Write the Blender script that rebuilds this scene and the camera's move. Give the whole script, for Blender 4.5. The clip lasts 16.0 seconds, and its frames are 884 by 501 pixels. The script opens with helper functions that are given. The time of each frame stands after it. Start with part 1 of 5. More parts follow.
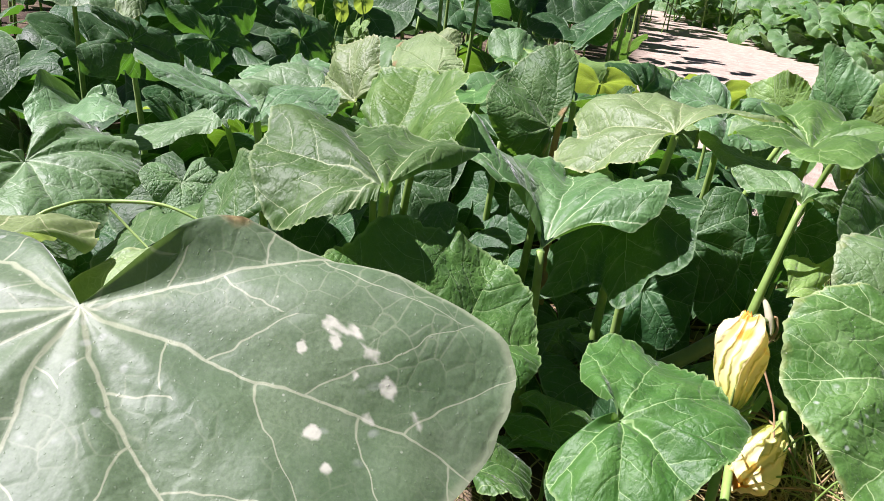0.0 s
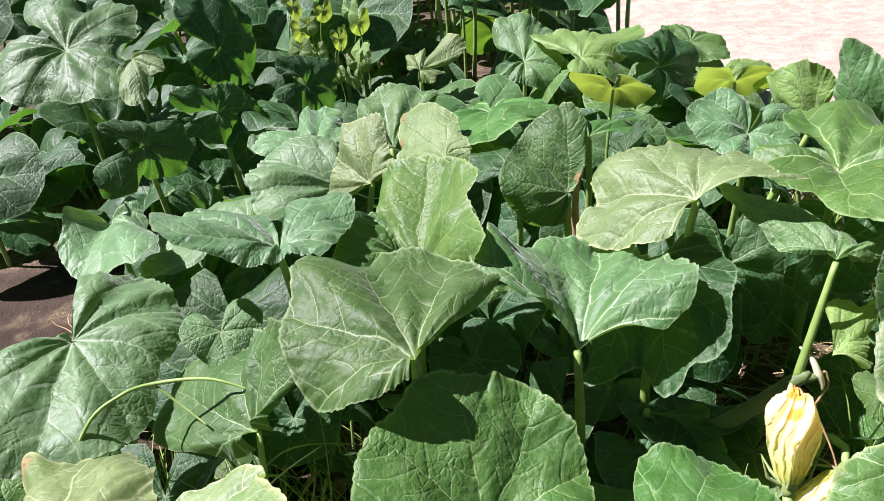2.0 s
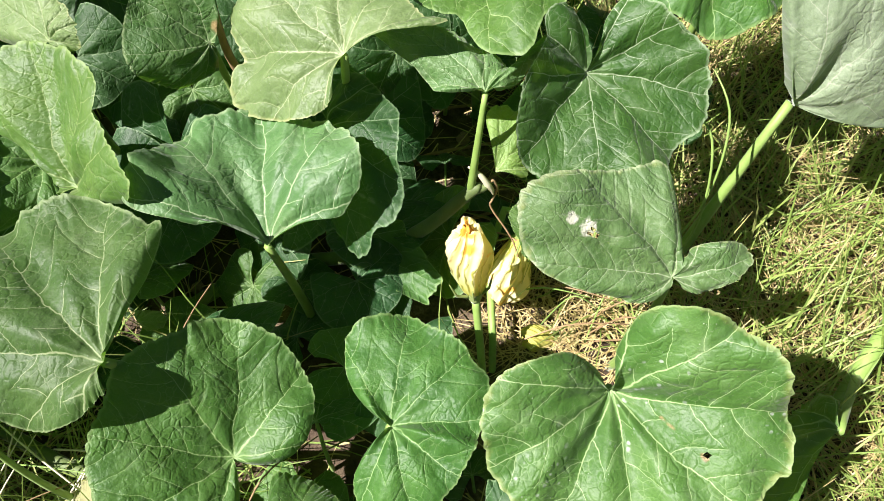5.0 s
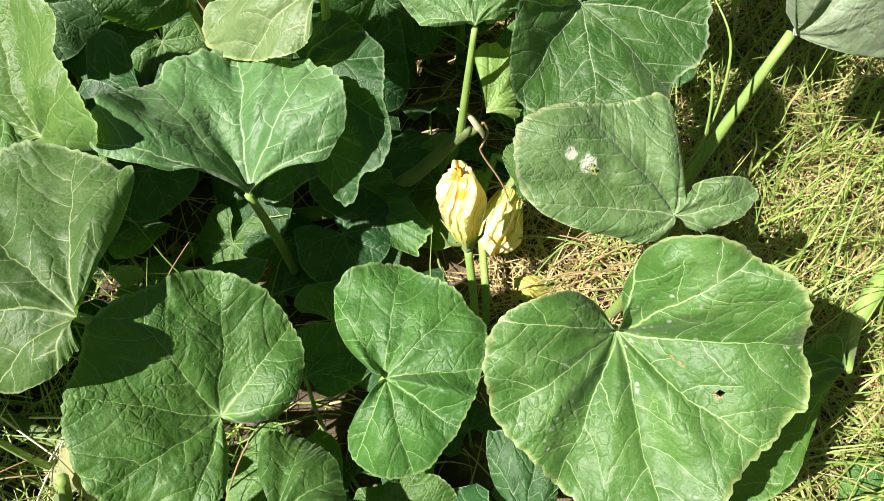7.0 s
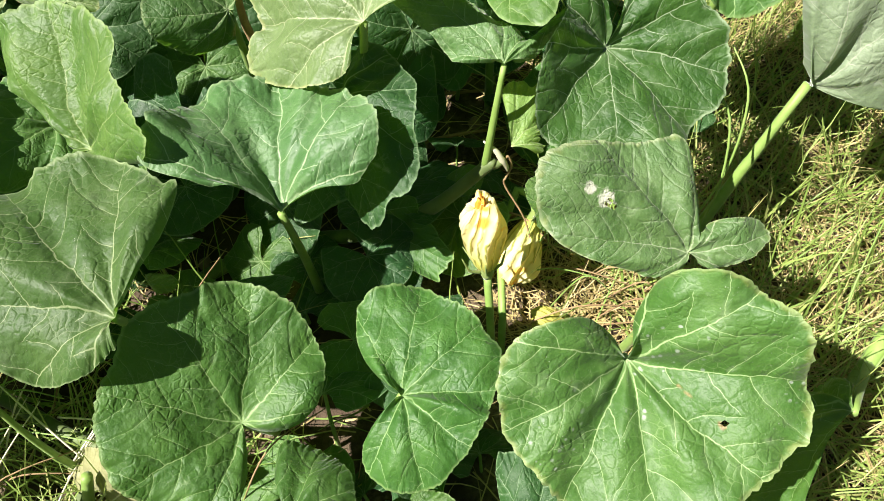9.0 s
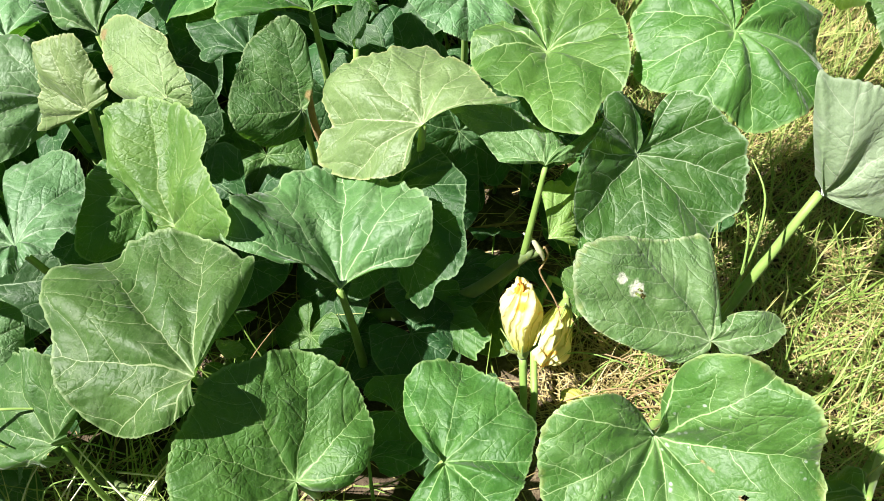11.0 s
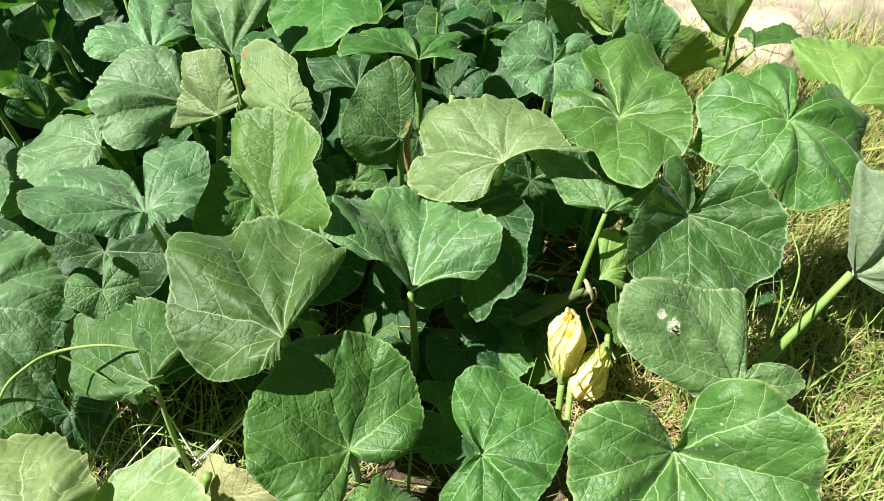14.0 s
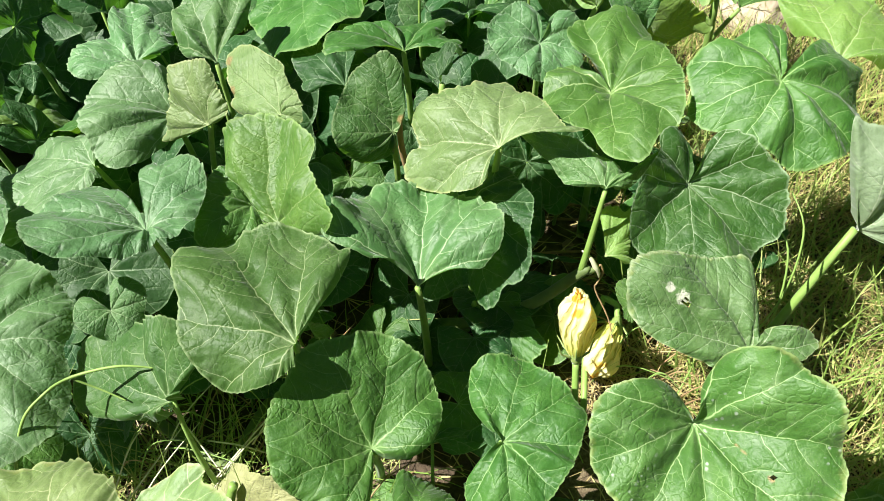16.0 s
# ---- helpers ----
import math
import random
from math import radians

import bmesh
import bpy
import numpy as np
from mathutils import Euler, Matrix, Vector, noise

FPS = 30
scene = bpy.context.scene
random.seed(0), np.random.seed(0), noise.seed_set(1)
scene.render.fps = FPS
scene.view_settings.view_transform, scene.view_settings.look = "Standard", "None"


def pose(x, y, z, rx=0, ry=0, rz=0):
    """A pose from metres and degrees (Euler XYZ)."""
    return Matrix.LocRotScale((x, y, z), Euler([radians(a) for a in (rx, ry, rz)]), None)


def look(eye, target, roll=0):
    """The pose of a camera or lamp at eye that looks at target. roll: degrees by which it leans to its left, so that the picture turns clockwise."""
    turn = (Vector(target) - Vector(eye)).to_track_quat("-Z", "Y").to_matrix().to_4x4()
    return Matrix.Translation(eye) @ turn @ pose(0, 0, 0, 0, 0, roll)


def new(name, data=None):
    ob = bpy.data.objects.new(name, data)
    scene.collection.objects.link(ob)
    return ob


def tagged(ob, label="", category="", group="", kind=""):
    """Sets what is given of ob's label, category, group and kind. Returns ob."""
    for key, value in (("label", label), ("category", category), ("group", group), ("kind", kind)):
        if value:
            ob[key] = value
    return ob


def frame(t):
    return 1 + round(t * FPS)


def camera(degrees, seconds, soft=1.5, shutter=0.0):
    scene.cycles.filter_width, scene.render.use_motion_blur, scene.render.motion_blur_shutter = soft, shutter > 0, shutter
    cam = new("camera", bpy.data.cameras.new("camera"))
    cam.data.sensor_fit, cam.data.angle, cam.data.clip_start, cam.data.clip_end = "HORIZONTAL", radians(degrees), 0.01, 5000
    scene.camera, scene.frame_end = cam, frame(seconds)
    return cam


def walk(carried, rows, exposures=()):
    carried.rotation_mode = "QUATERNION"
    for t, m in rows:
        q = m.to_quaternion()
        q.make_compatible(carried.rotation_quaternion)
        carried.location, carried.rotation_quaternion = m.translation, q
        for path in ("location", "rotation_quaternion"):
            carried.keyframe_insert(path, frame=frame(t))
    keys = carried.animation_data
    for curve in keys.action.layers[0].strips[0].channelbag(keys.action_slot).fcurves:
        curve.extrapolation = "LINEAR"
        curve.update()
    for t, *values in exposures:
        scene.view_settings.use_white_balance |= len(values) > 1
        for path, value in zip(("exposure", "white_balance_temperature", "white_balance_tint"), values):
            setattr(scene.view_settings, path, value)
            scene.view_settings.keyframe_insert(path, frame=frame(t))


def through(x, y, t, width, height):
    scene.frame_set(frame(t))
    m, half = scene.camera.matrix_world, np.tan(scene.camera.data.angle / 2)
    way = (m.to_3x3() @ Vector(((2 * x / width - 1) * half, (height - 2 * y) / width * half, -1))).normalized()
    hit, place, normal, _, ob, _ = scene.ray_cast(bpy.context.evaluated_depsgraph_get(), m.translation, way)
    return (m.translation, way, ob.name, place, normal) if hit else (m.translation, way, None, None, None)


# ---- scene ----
PATH = [
    (0, (-0.0608, 0.0169, 0.5356), (-0.0214, 0.9426, 0.1594), 7.22),
    (0.5, (-0.0642, 0.0435, 0.5384), (0.0442, 0.9619, 0.1579), 9.98),
    (1, (-0.0635, 0.0557, 0.5518), (-0.0025, 1.0044, 0.2415), 6.89),
    (1.5, (-0.0544, 0.1107, 0.5741), (-0.0391, 1.0517, 0.2360), 0.91),
    (2, (-0.0442, 0.0968, 0.7216), (-0.0675, 0.9787, 0.2507), -4.61),
    (2.5, (0.0019, 0.0423, 0.8892), (0.0211, 0.8231, 0.2648), -4.83),
    (3, (0.0512, -0.0671, 1.0242), (0.0703, 0.6494, 0.3268), -7.32),
    (3.5, (0.1155, -0.0389, 1.0862), (0.1601, 0.6383, 0.3518), -10.31),
    (4, (0.1124, 0.0918, 1.0525), (0.1677, 0.6725, 0.2403), -11.96),
    (4.2, (0.1197, 0.1681, 1.0223), (0.2096, 0.7174, 0.1915), -11.86),
    (6.3, (0.0882, 0.3213, 0.8659), (0.2576, 0.7470, -0.0230), -4.06),
    (6.5, (0.0881, 0.3138, 0.8730), (0.2589, 0.7470, -0.0120), -4.41),
    (7, (0.0915, 0.2849, 0.8788), (0.2586, 0.7132, -0.0092), -5.21),
    (7.5, (0.0807, 0.2598, 0.8601), (0.2544, 0.6765, -0.0322), -2.45),
    (8, (0.0769, 0.2630, 0.8849), (0.2352, 0.6959, -0.0026), -5.08),
    (8.5, (0.0889, 0.2656, 0.8930), (0.2483, 0.7102, 0.0116), -5.98),
    (9, (0.0805, 0.2626, 0.9008), (0.2423, 0.7395, 0.0368), -4.60),
    (9.2, (0.0758, 0.2593, 0.9000), (0.2390, 0.7433, 0.0403), -3.77),
    (11.3, (0.0250, 0.2127, 0.9702), (0.2028, 0.7992, 0.1800), -2.98),
    (11.5, (0.0142, 0.2006, 0.9723), (0.1876, 0.8005, 0.1912), -2.50),
    (12, (-0.0331, 0.1867, 1.0153), (0.1145, 0.8560, 0.2871), -1.33),
    (12.5, (-0.0297, 0.1560, 1.0020), (0.1301, 0.8135, 0.2656), 0.63),
    (13, (-0.0323, 0.1338, 0.9997), (0.1236, 0.7878, 0.2595), 0.59),
    (13.5, (-0.0233, 0.1208, 1.0068), (0.1233, 0.7808, 0.2699), 1.35),
    (14, (-0.0285, 0.1100, 1.0086), (0.1193, 0.7749, 0.2764), 1.46),
    (14.5, (-0.0317, 0.1023, 1.0072), (0.1125, 0.7701, 0.2769), 1.30),
    (15, (-0.0289, 0.1039, 0.9967), (0.1108, 0.7621, 0.2569), 1.80),
    (15.5, (-0.0381, 0.0956, 0.9998), (0.1097, 0.7562, 0.2637), -2.92),
    (16, (-0.0306, 0.1204, 1.0157), (0.1126, 0.7686, 0.2678), -3.63),
]
EXPOSURES = [(0, 1.24, 5850, 28), (0.9, 1.33, 5820, 28), (2.0, 1.30, 5800, 28), (3.0, 1.39, 5950, 25), (4.2, 1.34, 6050, 21), (6.5, 1.24, 6350, 12), (9, 1.24, 6350, 12), (11.5, 1.44, 6200, 7), (12, 1.34, 6200, 6), (12.5, 1.12, 6250, 2), (13, 1.14, 6250, 2), (14.5, 1.22, 6250, 3), (16, 1.27, 6250, 4)]
cam = camera(60.46, 16.0, soft=0.8)
walk(cam, [(t, look(eye, target, roll)) for t, eye, target, roll in PATH], EXPOSURES)

# ---- light ----
SUN_HEIGHT, SUN_TURN = 54.0, -88.0   # degrees up, and degrees from +y towards +x
world = bpy.data.worlds.new("sky")
scene.world = world
world.use_nodes = True
wn = world.node_tree.nodes
wn.clear()
sky = wn.new("ShaderNodeTexSky")
sky.sky_type = "NISHITA"
sky.sun_disc = False
sky.sun_elevation, sky.sun_rotation = radians(SUN_HEIGHT), radians(SUN_TURN)
back = wn.new("ShaderNodeBackground")
back.inputs["Strength"].default_value = 0.0145
wout = wn.new("ShaderNodeOutputWorld")
world.node_tree.links.new(sky.outputs[0], back.inputs[0])
world.node_tree.links.new(back.outputs[0], wout.inputs[0])
sun_data = bpy.data.lights.new("sun", "SUN")
sun_data.energy, sun_data.angle, sun_data.color = 5.6, radians(0.55), (1.0, 0.93, 0.85)
sun = new("sun", sun_data)
sa, sh = radians(SUN_TURN), radians(SUN_HEIGHT)
SUN_WAY = Vector((math.sin(sa) * math.cos(sh), math.cos(sa) * math.cos(sh), math.sin(sh)))
sun.matrix_world = look(SUN_WAY * 20, (0, 0, 0))


# ---- materials ----
class Nodes:
    """A small builder of node trees."""

    def __init__(self, name):
        self.mat = bpy.data.materials.new(name)
        self.mat.use_nodes = True
        self.tree = self.mat.node_tree
        self.tree.nodes.clear()
        self.out = self.tree.nodes.new("ShaderNodeOutputMaterial")

    def put(self, socket, value):
        if isinstance(value, bpy.types.NodeSocket):
            self.tree.links.new(value, socket)
        elif isinstance(value, (tuple, list)) and len(value) == 3 and socket.type == "RGBA":
            socket.default_value = (*value, 1)
        else:
            socket.default_value = value

    def math(self, op, a, b=None, c=None, clamp=False):
        n = self.tree.nodes.new("ShaderNodeMath")
        n.operation, n.use_clamp = op, clamp
        for s, v in zip(n.inputs, (a, b, c)):
            if v is not None:
                self.put(s, v)
        return n.outputs[0]

    def vmath(self, op, a, b=None):
        n = self.tree.nodes.new("ShaderNodeVectorMath")
        n.operation = op
        self.put(n.inputs[0], a)
        if b is not None:
            self.put(n.inputs[3 if op == "SCALE" else 1], b)
        return n.outputs[0]

    def mix(self, f, a, b):
        n = self.tree.nodes.new("ShaderNodeMix")
        n.data_type = "RGBA"
        self.put(n.inputs[0], f)
        self.put(n.inputs[6], a)
        self.put(n.inputs[7], b)
        return n.outputs[2]

    def noise(self, vec, scale, detail=3.0, rough=0.55):
        n = self.tree.nodes.new("ShaderNodeTexNoise")
        if vec is not None:
            self.put(n.inputs["Vector"], vec)
        n.inputs["Scale"].default_value, n.inputs["Detail"].default_value, n.inputs["Roughness"].default_value = scale, detail, rough
        return n

    def step(self, x, lo, hi):
        n = self.tree.nodes.new("ShaderNodeMapRange")
        n.interpolation_type = "SMOOTHSTEP"
        self.put(n.inputs[0], x)
        self.put(n.inputs[1], lo)
        self.put(n.inputs[2], hi)
        return n.outputs[0]

    def coord(self, which="Object"):
        return self.tree.nodes.new("ShaderNodeTexCoord").outputs[which]

    def random(self):
        return self.tree.nodes.new("ShaderNodeObjectInfo").outputs["Random"]

    def bump(self, height, strength, distance):
        n = self.tree.nodes.new("ShaderNodeBump")
        n.inputs["Strength"].default_value, n.inputs["Distance"].default_value = strength, distance
        self.put(n.inputs["Height"], height)
        return n.outputs[0]

    def surface(self, colour, rough=0.6, normal=None, through=None, share=0.0, sheen=0.0, gloss=0.4):
        p = self.tree.nodes.new("ShaderNodeBsdfPrincipled")
        self.put(p.inputs["Base Color"], colour)
        self.put(p.inputs["Roughness"], rough)
        p.inputs["Specular IOR Level"].default_value = gloss
        p.inputs["Sheen Weight"].default_value = sheen
        p.inputs["Sheen Roughness"].default_value = 0.32
        if normal is not None:
            self.put(p.inputs["Normal"], normal)
        shader = p.outputs[0]
        if through is not None:
            tr = self.tree.nodes.new("ShaderNodeBsdfTranslucent")
            self.put(tr.inputs["Color"], through)
            m = self.tree.nodes.new("ShaderNodeMixShader")
            self.put(m.inputs[0], share)
            self.tree.links.new(shader, m.inputs[1])
            self.tree.links.new(tr.outputs[0], m.inputs[2])
            shader = m.outputs[0]
        self.tree.links.new(shader, self.out.inputs[0])
        return self.mat


def leaf_material(name, deep, light, vein, dust, glow, mottle, spots=0.0, margin=0.0, sheen=0.14, relief=0.75, gloss=0.55):
    """A squash leaf: palmate veins paler than the blade, puckered between, dusty hairs, silver mottling."""
    n = Nodes(name)
    uv = n.tree.nodes.new("ShaderNodeUVMap")
    uv.uv_map = "blade"
    rim = n.tree.nodes.new("ShaderNodeUVMap")
    rim.uv_map = "rim"
    rnd = n.random()
    comb = n.tree.nodes.new("ShaderNodeCombineXYZ")
    n.put(comb.inputs[2], n.math("MULTIPLY", rnd, 37.0))
    flat = n.vmath("ADD", uv.outputs[0], comb.outputs[0])
    warp = n.noise(flat, 1.7, 1.5)
    wv = n.vmath("SCALE", n.vmath("SUBTRACT", warp.outputs["Color"], (0.5, 0.5, 0.5)), 0.17)
    jag = n.noise(flat, 13.0, 1.0)
    wv = n.vmath("ADD", wv, n.vmath("SCALE", n.vmath("SUBTRACT", jag.outputs["Color"], (0.5, 0.5, 0.5)), 0.028))
    sep = n.tree.nodes.new("ShaderNodeSeparateXYZ")
    n.put(sep.inputs[0], n.vmath("ADD", uv.outputs[0], wv))
    x, y = sep.outputs[0], sep.outputs[1]
    phi = n.math("ARCTAN2", x, y)
    rho = n.math("SQRT", n.math("ADD", n.math("MULTIPLY", x, x), n.math("MULTIPLY", y, y)))
    gap = radians(39)
    k = n.math("ROUND", n.math("DIVIDE", phi, gap))
    turn = n.math("SUBTRACT", phi, n.math("MULTIPLY", k, gap))
    s = n.math("MULTIPLY", rho, n.math("COSINE", turn))
    d = n.math("MULTIPLY", rho, n.math("SINE", turn))
    ad = n.math("ABSOLUTE", d)
    width = n.math("MULTIPLY_ADD", n.math("MINIMUM", rho, 1.3), -0.0055, 0.0092)
    main = n.math("SUBTRACT", 1.0, n.step(ad, n.math("MULTIPLY", width, 0.35), n.math("MULTIPLY", width, 1.1)))
    arch = n.math("MULTIPLY", n.math("POWER", ad, 1.35), -1.35)
    q = n.math("ADD", n.math("DIVIDE", n.math("ADD", arch, s), 0.27), n.math("MULTIPLY_ADD", n.math("SIGN", d), 0.23, n.math("MULTIPLY", k, 0.37)))
    fr = n.math("ABSOLUTE", n.math("SUBTRACT", n.math("FRACT", q), 0.5))
    side = n.math("SUBTRACT", 1.0, n.step(fr, 0.004, n.math("MULTIPLY_ADD", n.math("MINIMUM", ad, 0.4), -0.035, 0.021)))
    side = n.math("MULTIPLY", side, n.step(rho, 0.10, 0.24))
    vor = n.tree.nodes.new("ShaderNodeTexVoronoi")
    vor.feature = "DISTANCE_TO_EDGE"
    vor.inputs["Scale"].default_value = 12.0
    n.put(vor.inputs["Vector"], n.vmath("ADD", flat, wv))
    net = n.math("SUBTRACT", 1.0, n.step(vor.outputs["Distance"], 0.0, 0.045))
    net = n.math("MULTIPLY", net, n.step(n.noise(flat, 3.1, 2.0).outputs["Fac"], 0.42, 0.66))
    veins = n.math("MAXIMUM", n.math("MAXIMUM", main, n.math("MULTIPLY", side, 0.95)), n.math("MULTIPLY", net, 0.36))
    broad = n.noise(flat, 2.2, 4.0).outputs["Fac"]
    fine = n.noise(flat, 42.0, 3.0).outputs["Fac"]
    base = n.mix(n.step(broad, 0.32, 0.70), deep, light)
    base = n.mix(n.math("MULTIPLY", n.step(fine, 0.38, 0.72), 0.20), base, light)
    base = n.mix(n.math("MULTIPLY", n.step(n.noise(flat, 10.0, 3.0, 0.65).outputs["Fac"], 0.50, 0.72), 0.45), base, deep)
    grain = n.step(n.noise(flat, 95.0, 2.0, 0.7).outputs["Fac"], 0.36, 0.62)
    base = n.mix(n.math("MULTIPLY", n.math("SUBTRACT", 1.0, grain), 0.34), base, n.mix(0.5, deep, (0.012, 0.035, 0.006)))
    # silver mottling lies along the branching of the veins
    near = n.math("SUBTRACT", 1.0, n.step(fr, 0.0, 0.13))
    patch = n.tree.nodes.new("ShaderNodeTexVoronoi")
    patch.inputs["Scale"].default_value = 9.0
    n.put(patch.inputs["Vector"], n.vmath("ADD", flat, n.vmath("SCALE", wv, 1.6)))
    cells = n.tree.nodes.new("ShaderNodeSeparateXYZ")
    n.put(cells.inputs[0], patch.outputs["Color"])
    angular = n.math("MULTIPLY", n.step(cells.outputs[0], 0.60, 0.95), n.math("MULTIPLY", n.math("SUBTRACT", 1.0, n.step(fr, 0.04, 0.22)), n.math("SUBTRACT", 1.0, n.step(patch.outputs["Distance"], 0.15, 0.62))))
    near = n.math("MULTIPLY", near, n.step(n.noise(flat, 6.0, 2.0).outputs["Fac"], 0.44, 0.62))
    blotch = n.math("MULTIPLY", n.math("MAXIMUM", n.math("MULTIPLY", near, 0.28), angular), mottle)
    base = n.mix(blotch, base, dust)
    base = n.mix(n.math("MULTIPLY", veins, 0.86), base, vein)
    # hairs and dust, uneven
    powder = n.math("MULTIPLY", n.step(n.noise(flat, 3.7, 5.0, 0.7).outputs["Fac"], 0.45, 0.8), 0.20)
    base = n.mix(powder, base, dust)
    hairs = n.step(n.noise(flat, 70.0, 1.0).outputs["Fac"], 0.66, 0.78)
    base = n.mix(n.math("MULTIPLY", hairs, 0.26), base, dust)
    # fine white specks of dust and mildew
    speck = n.tree.nodes.new("ShaderNodeTexVoronoi")
    speck.inputs["Scale"].default_value = 26.0
    n.put(speck.inputs["Vector"], flat)
    some = n.step(n.noise(flat, 11.0, 1.0).outputs["Fac"], 0.56, 0.66)
    base = n.mix(n.math("MULTIPLY", n.math("MULTIPLY", n.math("SUBTRACT", 1.0, n.step(speck.outputs["Distance"], 0.07, 0.14)), some), 0.55), base, (0.60, 0.66, 0.48))
    heart = n.math("SUBTRACT", 1.0, n.step(n.math("MULTIPLY_ADD", n.noise(flat, 5.0, 2.0).outputs["Fac"], 0.2, rho), 0.06, 0.42))
    base = n.mix(n.math("MULTIPLY", heart, 0.34), base, n.mix(0.5, vein, light))
    hue = n.tree.nodes.new("ShaderNodeHueSaturation")
    n.put(hue.inputs["Hue"], n.math("MULTIPLY_ADD", rnd, 0.024, 0.488))
    n.put(hue.inputs["Value"], n.math("MULTIPLY_ADD", n.math("FRACT", n.math("MULTIPLY", rnd, 7.3)), 0.30, 0.85))
    n.put(hue.inputs["Color"], base)
    base = hue.outputs[0]
    seprim = n.tree.nodes.new("ShaderNodeSeparateXYZ")
    n.put(seprim.inputs[0], rim.outputs[0])
    edge = seprim.outputs[0]
    if margin:
        ragged = n.math("ADD", edge, n.math("MULTIPLY_ADD", n.noise(flat, 9.0, 3.0).outputs["Fac"], 0.16, -0.08))
        base = n.mix(n.math("MULTIPLY", n.step(ragged, 0.95, 1.02), margin), base, (0.42, 0.40, 0.12))
    thin = n.step(edge, 0.968, 0.992)
    base = n.mix(n.math("MULTIPLY", thin, 0.45), base, vein)
    burnt = n.step(n.math("MULTIPLY_ADD", n.noise(flat, 12.0, 3.0).outputs["Fac"], 0.5, n.math("SUBTRACT", seprim.outputs[1], 0.25)), 0.25, 0.6)
    base = n.mix(burnt, base, n.mix(n.step(fine, 0.35, 0.65), (0.36, 0.28, 0.12), (0.16, 0.10, 0.04)))
    pallid = n.step(n.math("SUBTRACT", n.math("MULTIPLY_ADD", n.noise(flat, 14.0, 3.0).outputs["Fac"], 0.9, -0.45), seprim.outputs[1]), 0.25, 0.55)
    base = n.mix(pallid, base, (0.62, 0.64, 0.50))
    if spots:
        v2 = n.tree.nodes.new("ShaderNodeTexVoronoi")
        v2.inputs["Scale"].default_value = 13.0
        n.put(v2.inputs["Vector"], n.vmath("ADD", flat, wv))
        dots = n.math("SUBTRACT", 1.0, n.step(v2.outputs["Distance"], 0.12, 0.26))
        where = n.step(n.noise(flat, 1.9, 1.0).outputs["Fac"], 0.56 - 0.1 * spots, 0.64 - 0.1 * spots)
        base = n.mix(n.math("MULTIPLY", n.math("MULTIPLY", dots, where), spots), base, (0.62, 0.66, 0.60))
    # the blade swells between its veins, which lie in creases
    quilt = n.math("MULTIPLY", n.step(vor.outputs["Distance"], 0.0, 0.20), n.math("MULTIPLY", n.step(n.noise(flat, 2.6, 2.0).outputs["Fac"], 0.40, 0.64), 0.10))
    quilt = n.math("MULTIPLY_ADD", n.step(fr, 0.0, 0.16), 0.11, quilt)
    quilt = n.math("MULTIPLY_ADD", n.step(ad, 0.0, 0.050), 0.17, quilt)
    pucker = n.math("MULTIPLY_ADD", n.noise(flat, 7.5, 1.0).outputs["Fac"], 0.42, quilt)
    pucker = n.math("MULTIPLY_ADD", n.noise(flat, 18.0, 2.0).outputs["Fac"], 0.20, pucker)
    pucker = n.math("MULTIPLY_ADD", n.noise(flat, 48.0, 2.0).outputs["Fac"], 0.07, n.math("MULTIPLY_ADD", hairs, 0.05, pucker))
    normal = n.bump(pucker, relief, 0.006)
    glowc = n.mix(n.math("MULTIPLY", veins, 0.4), glow, vein)
    return n.surface(base, n.math("MULTIPLY_ADD", broad, 0.16, 0.47), normal, glowc, 0.32, sheen, gloss)


GREEN = leaf_material("leaf_green", (0.039, 0.120, 0.015), (0.078, 0.188, 0.028), (0.30, 0.44, 0.16), (0.20, 0.30, 0.15), (0.17, 0.36, 0.015), 0.30, sheen=0.14)
# deep green lowered further: shade inside the foliage is part of this colour
DARK = leaf_material("leaf_dark_shaded", (0.018, 0.066, 0.016), (0.034, 0.104, 0.025), (0.24, 0.36, 0.18), (0.19, 0.28, 0.17), (0.10, 0.28, 0.015), 0.6, sheen=0.02, gloss=0.4)
GREY = leaf_material("leaf_grey", (0.062, 0.155, 0.040), (0.108, 0.218, 0.066), (0.34, 0.45, 0.23), (0.31, 0.39, 0.26), (0.15, 0.33, 0.025), 0.35, sheen=0.25)
MINT = leaf_material("leaf_mint", (0.088, 0.200, 0.066), (0.145, 0.275, 0.105), (0.34, 0.46, 0.26), (0.40, 0.49, 0.36), (0.19, 0.38, 0.04), 0.70, sheen=0.35)
PALE = leaf_material("leaf_pale", (0.145, 0.225, 0.070), (0.215, 0.300, 0.110), (0.42, 0.48, 0.24), (0.34, 0.40, 0.23), (0.30, 0.45, 0.07), 0.35, margin=0.4, sheen=0.15)
# fresh green plus sunlight on and through the leaf, painted into the colours
LIT = leaf_material("leaf_fresh_lit", (0.115, 0.222, 0.045), (0.180, 0.300, 0.070), (0.34, 0.43, 0.18), (0.32, 0.40, 0.20), (0.50, 0.70, 0.06), 0.15)
# between GREEN and LIT: some light through the blade is in the colour
MID_LIT = leaf_material("leaf_mid_lit", (0.062, 0.165, 0.020), (0.112, 0.232, 0.036), (0.31, 0.43, 0.15), (0.28, 0.37, 0.17), (0.26, 0.46, 0.03), 0.25)
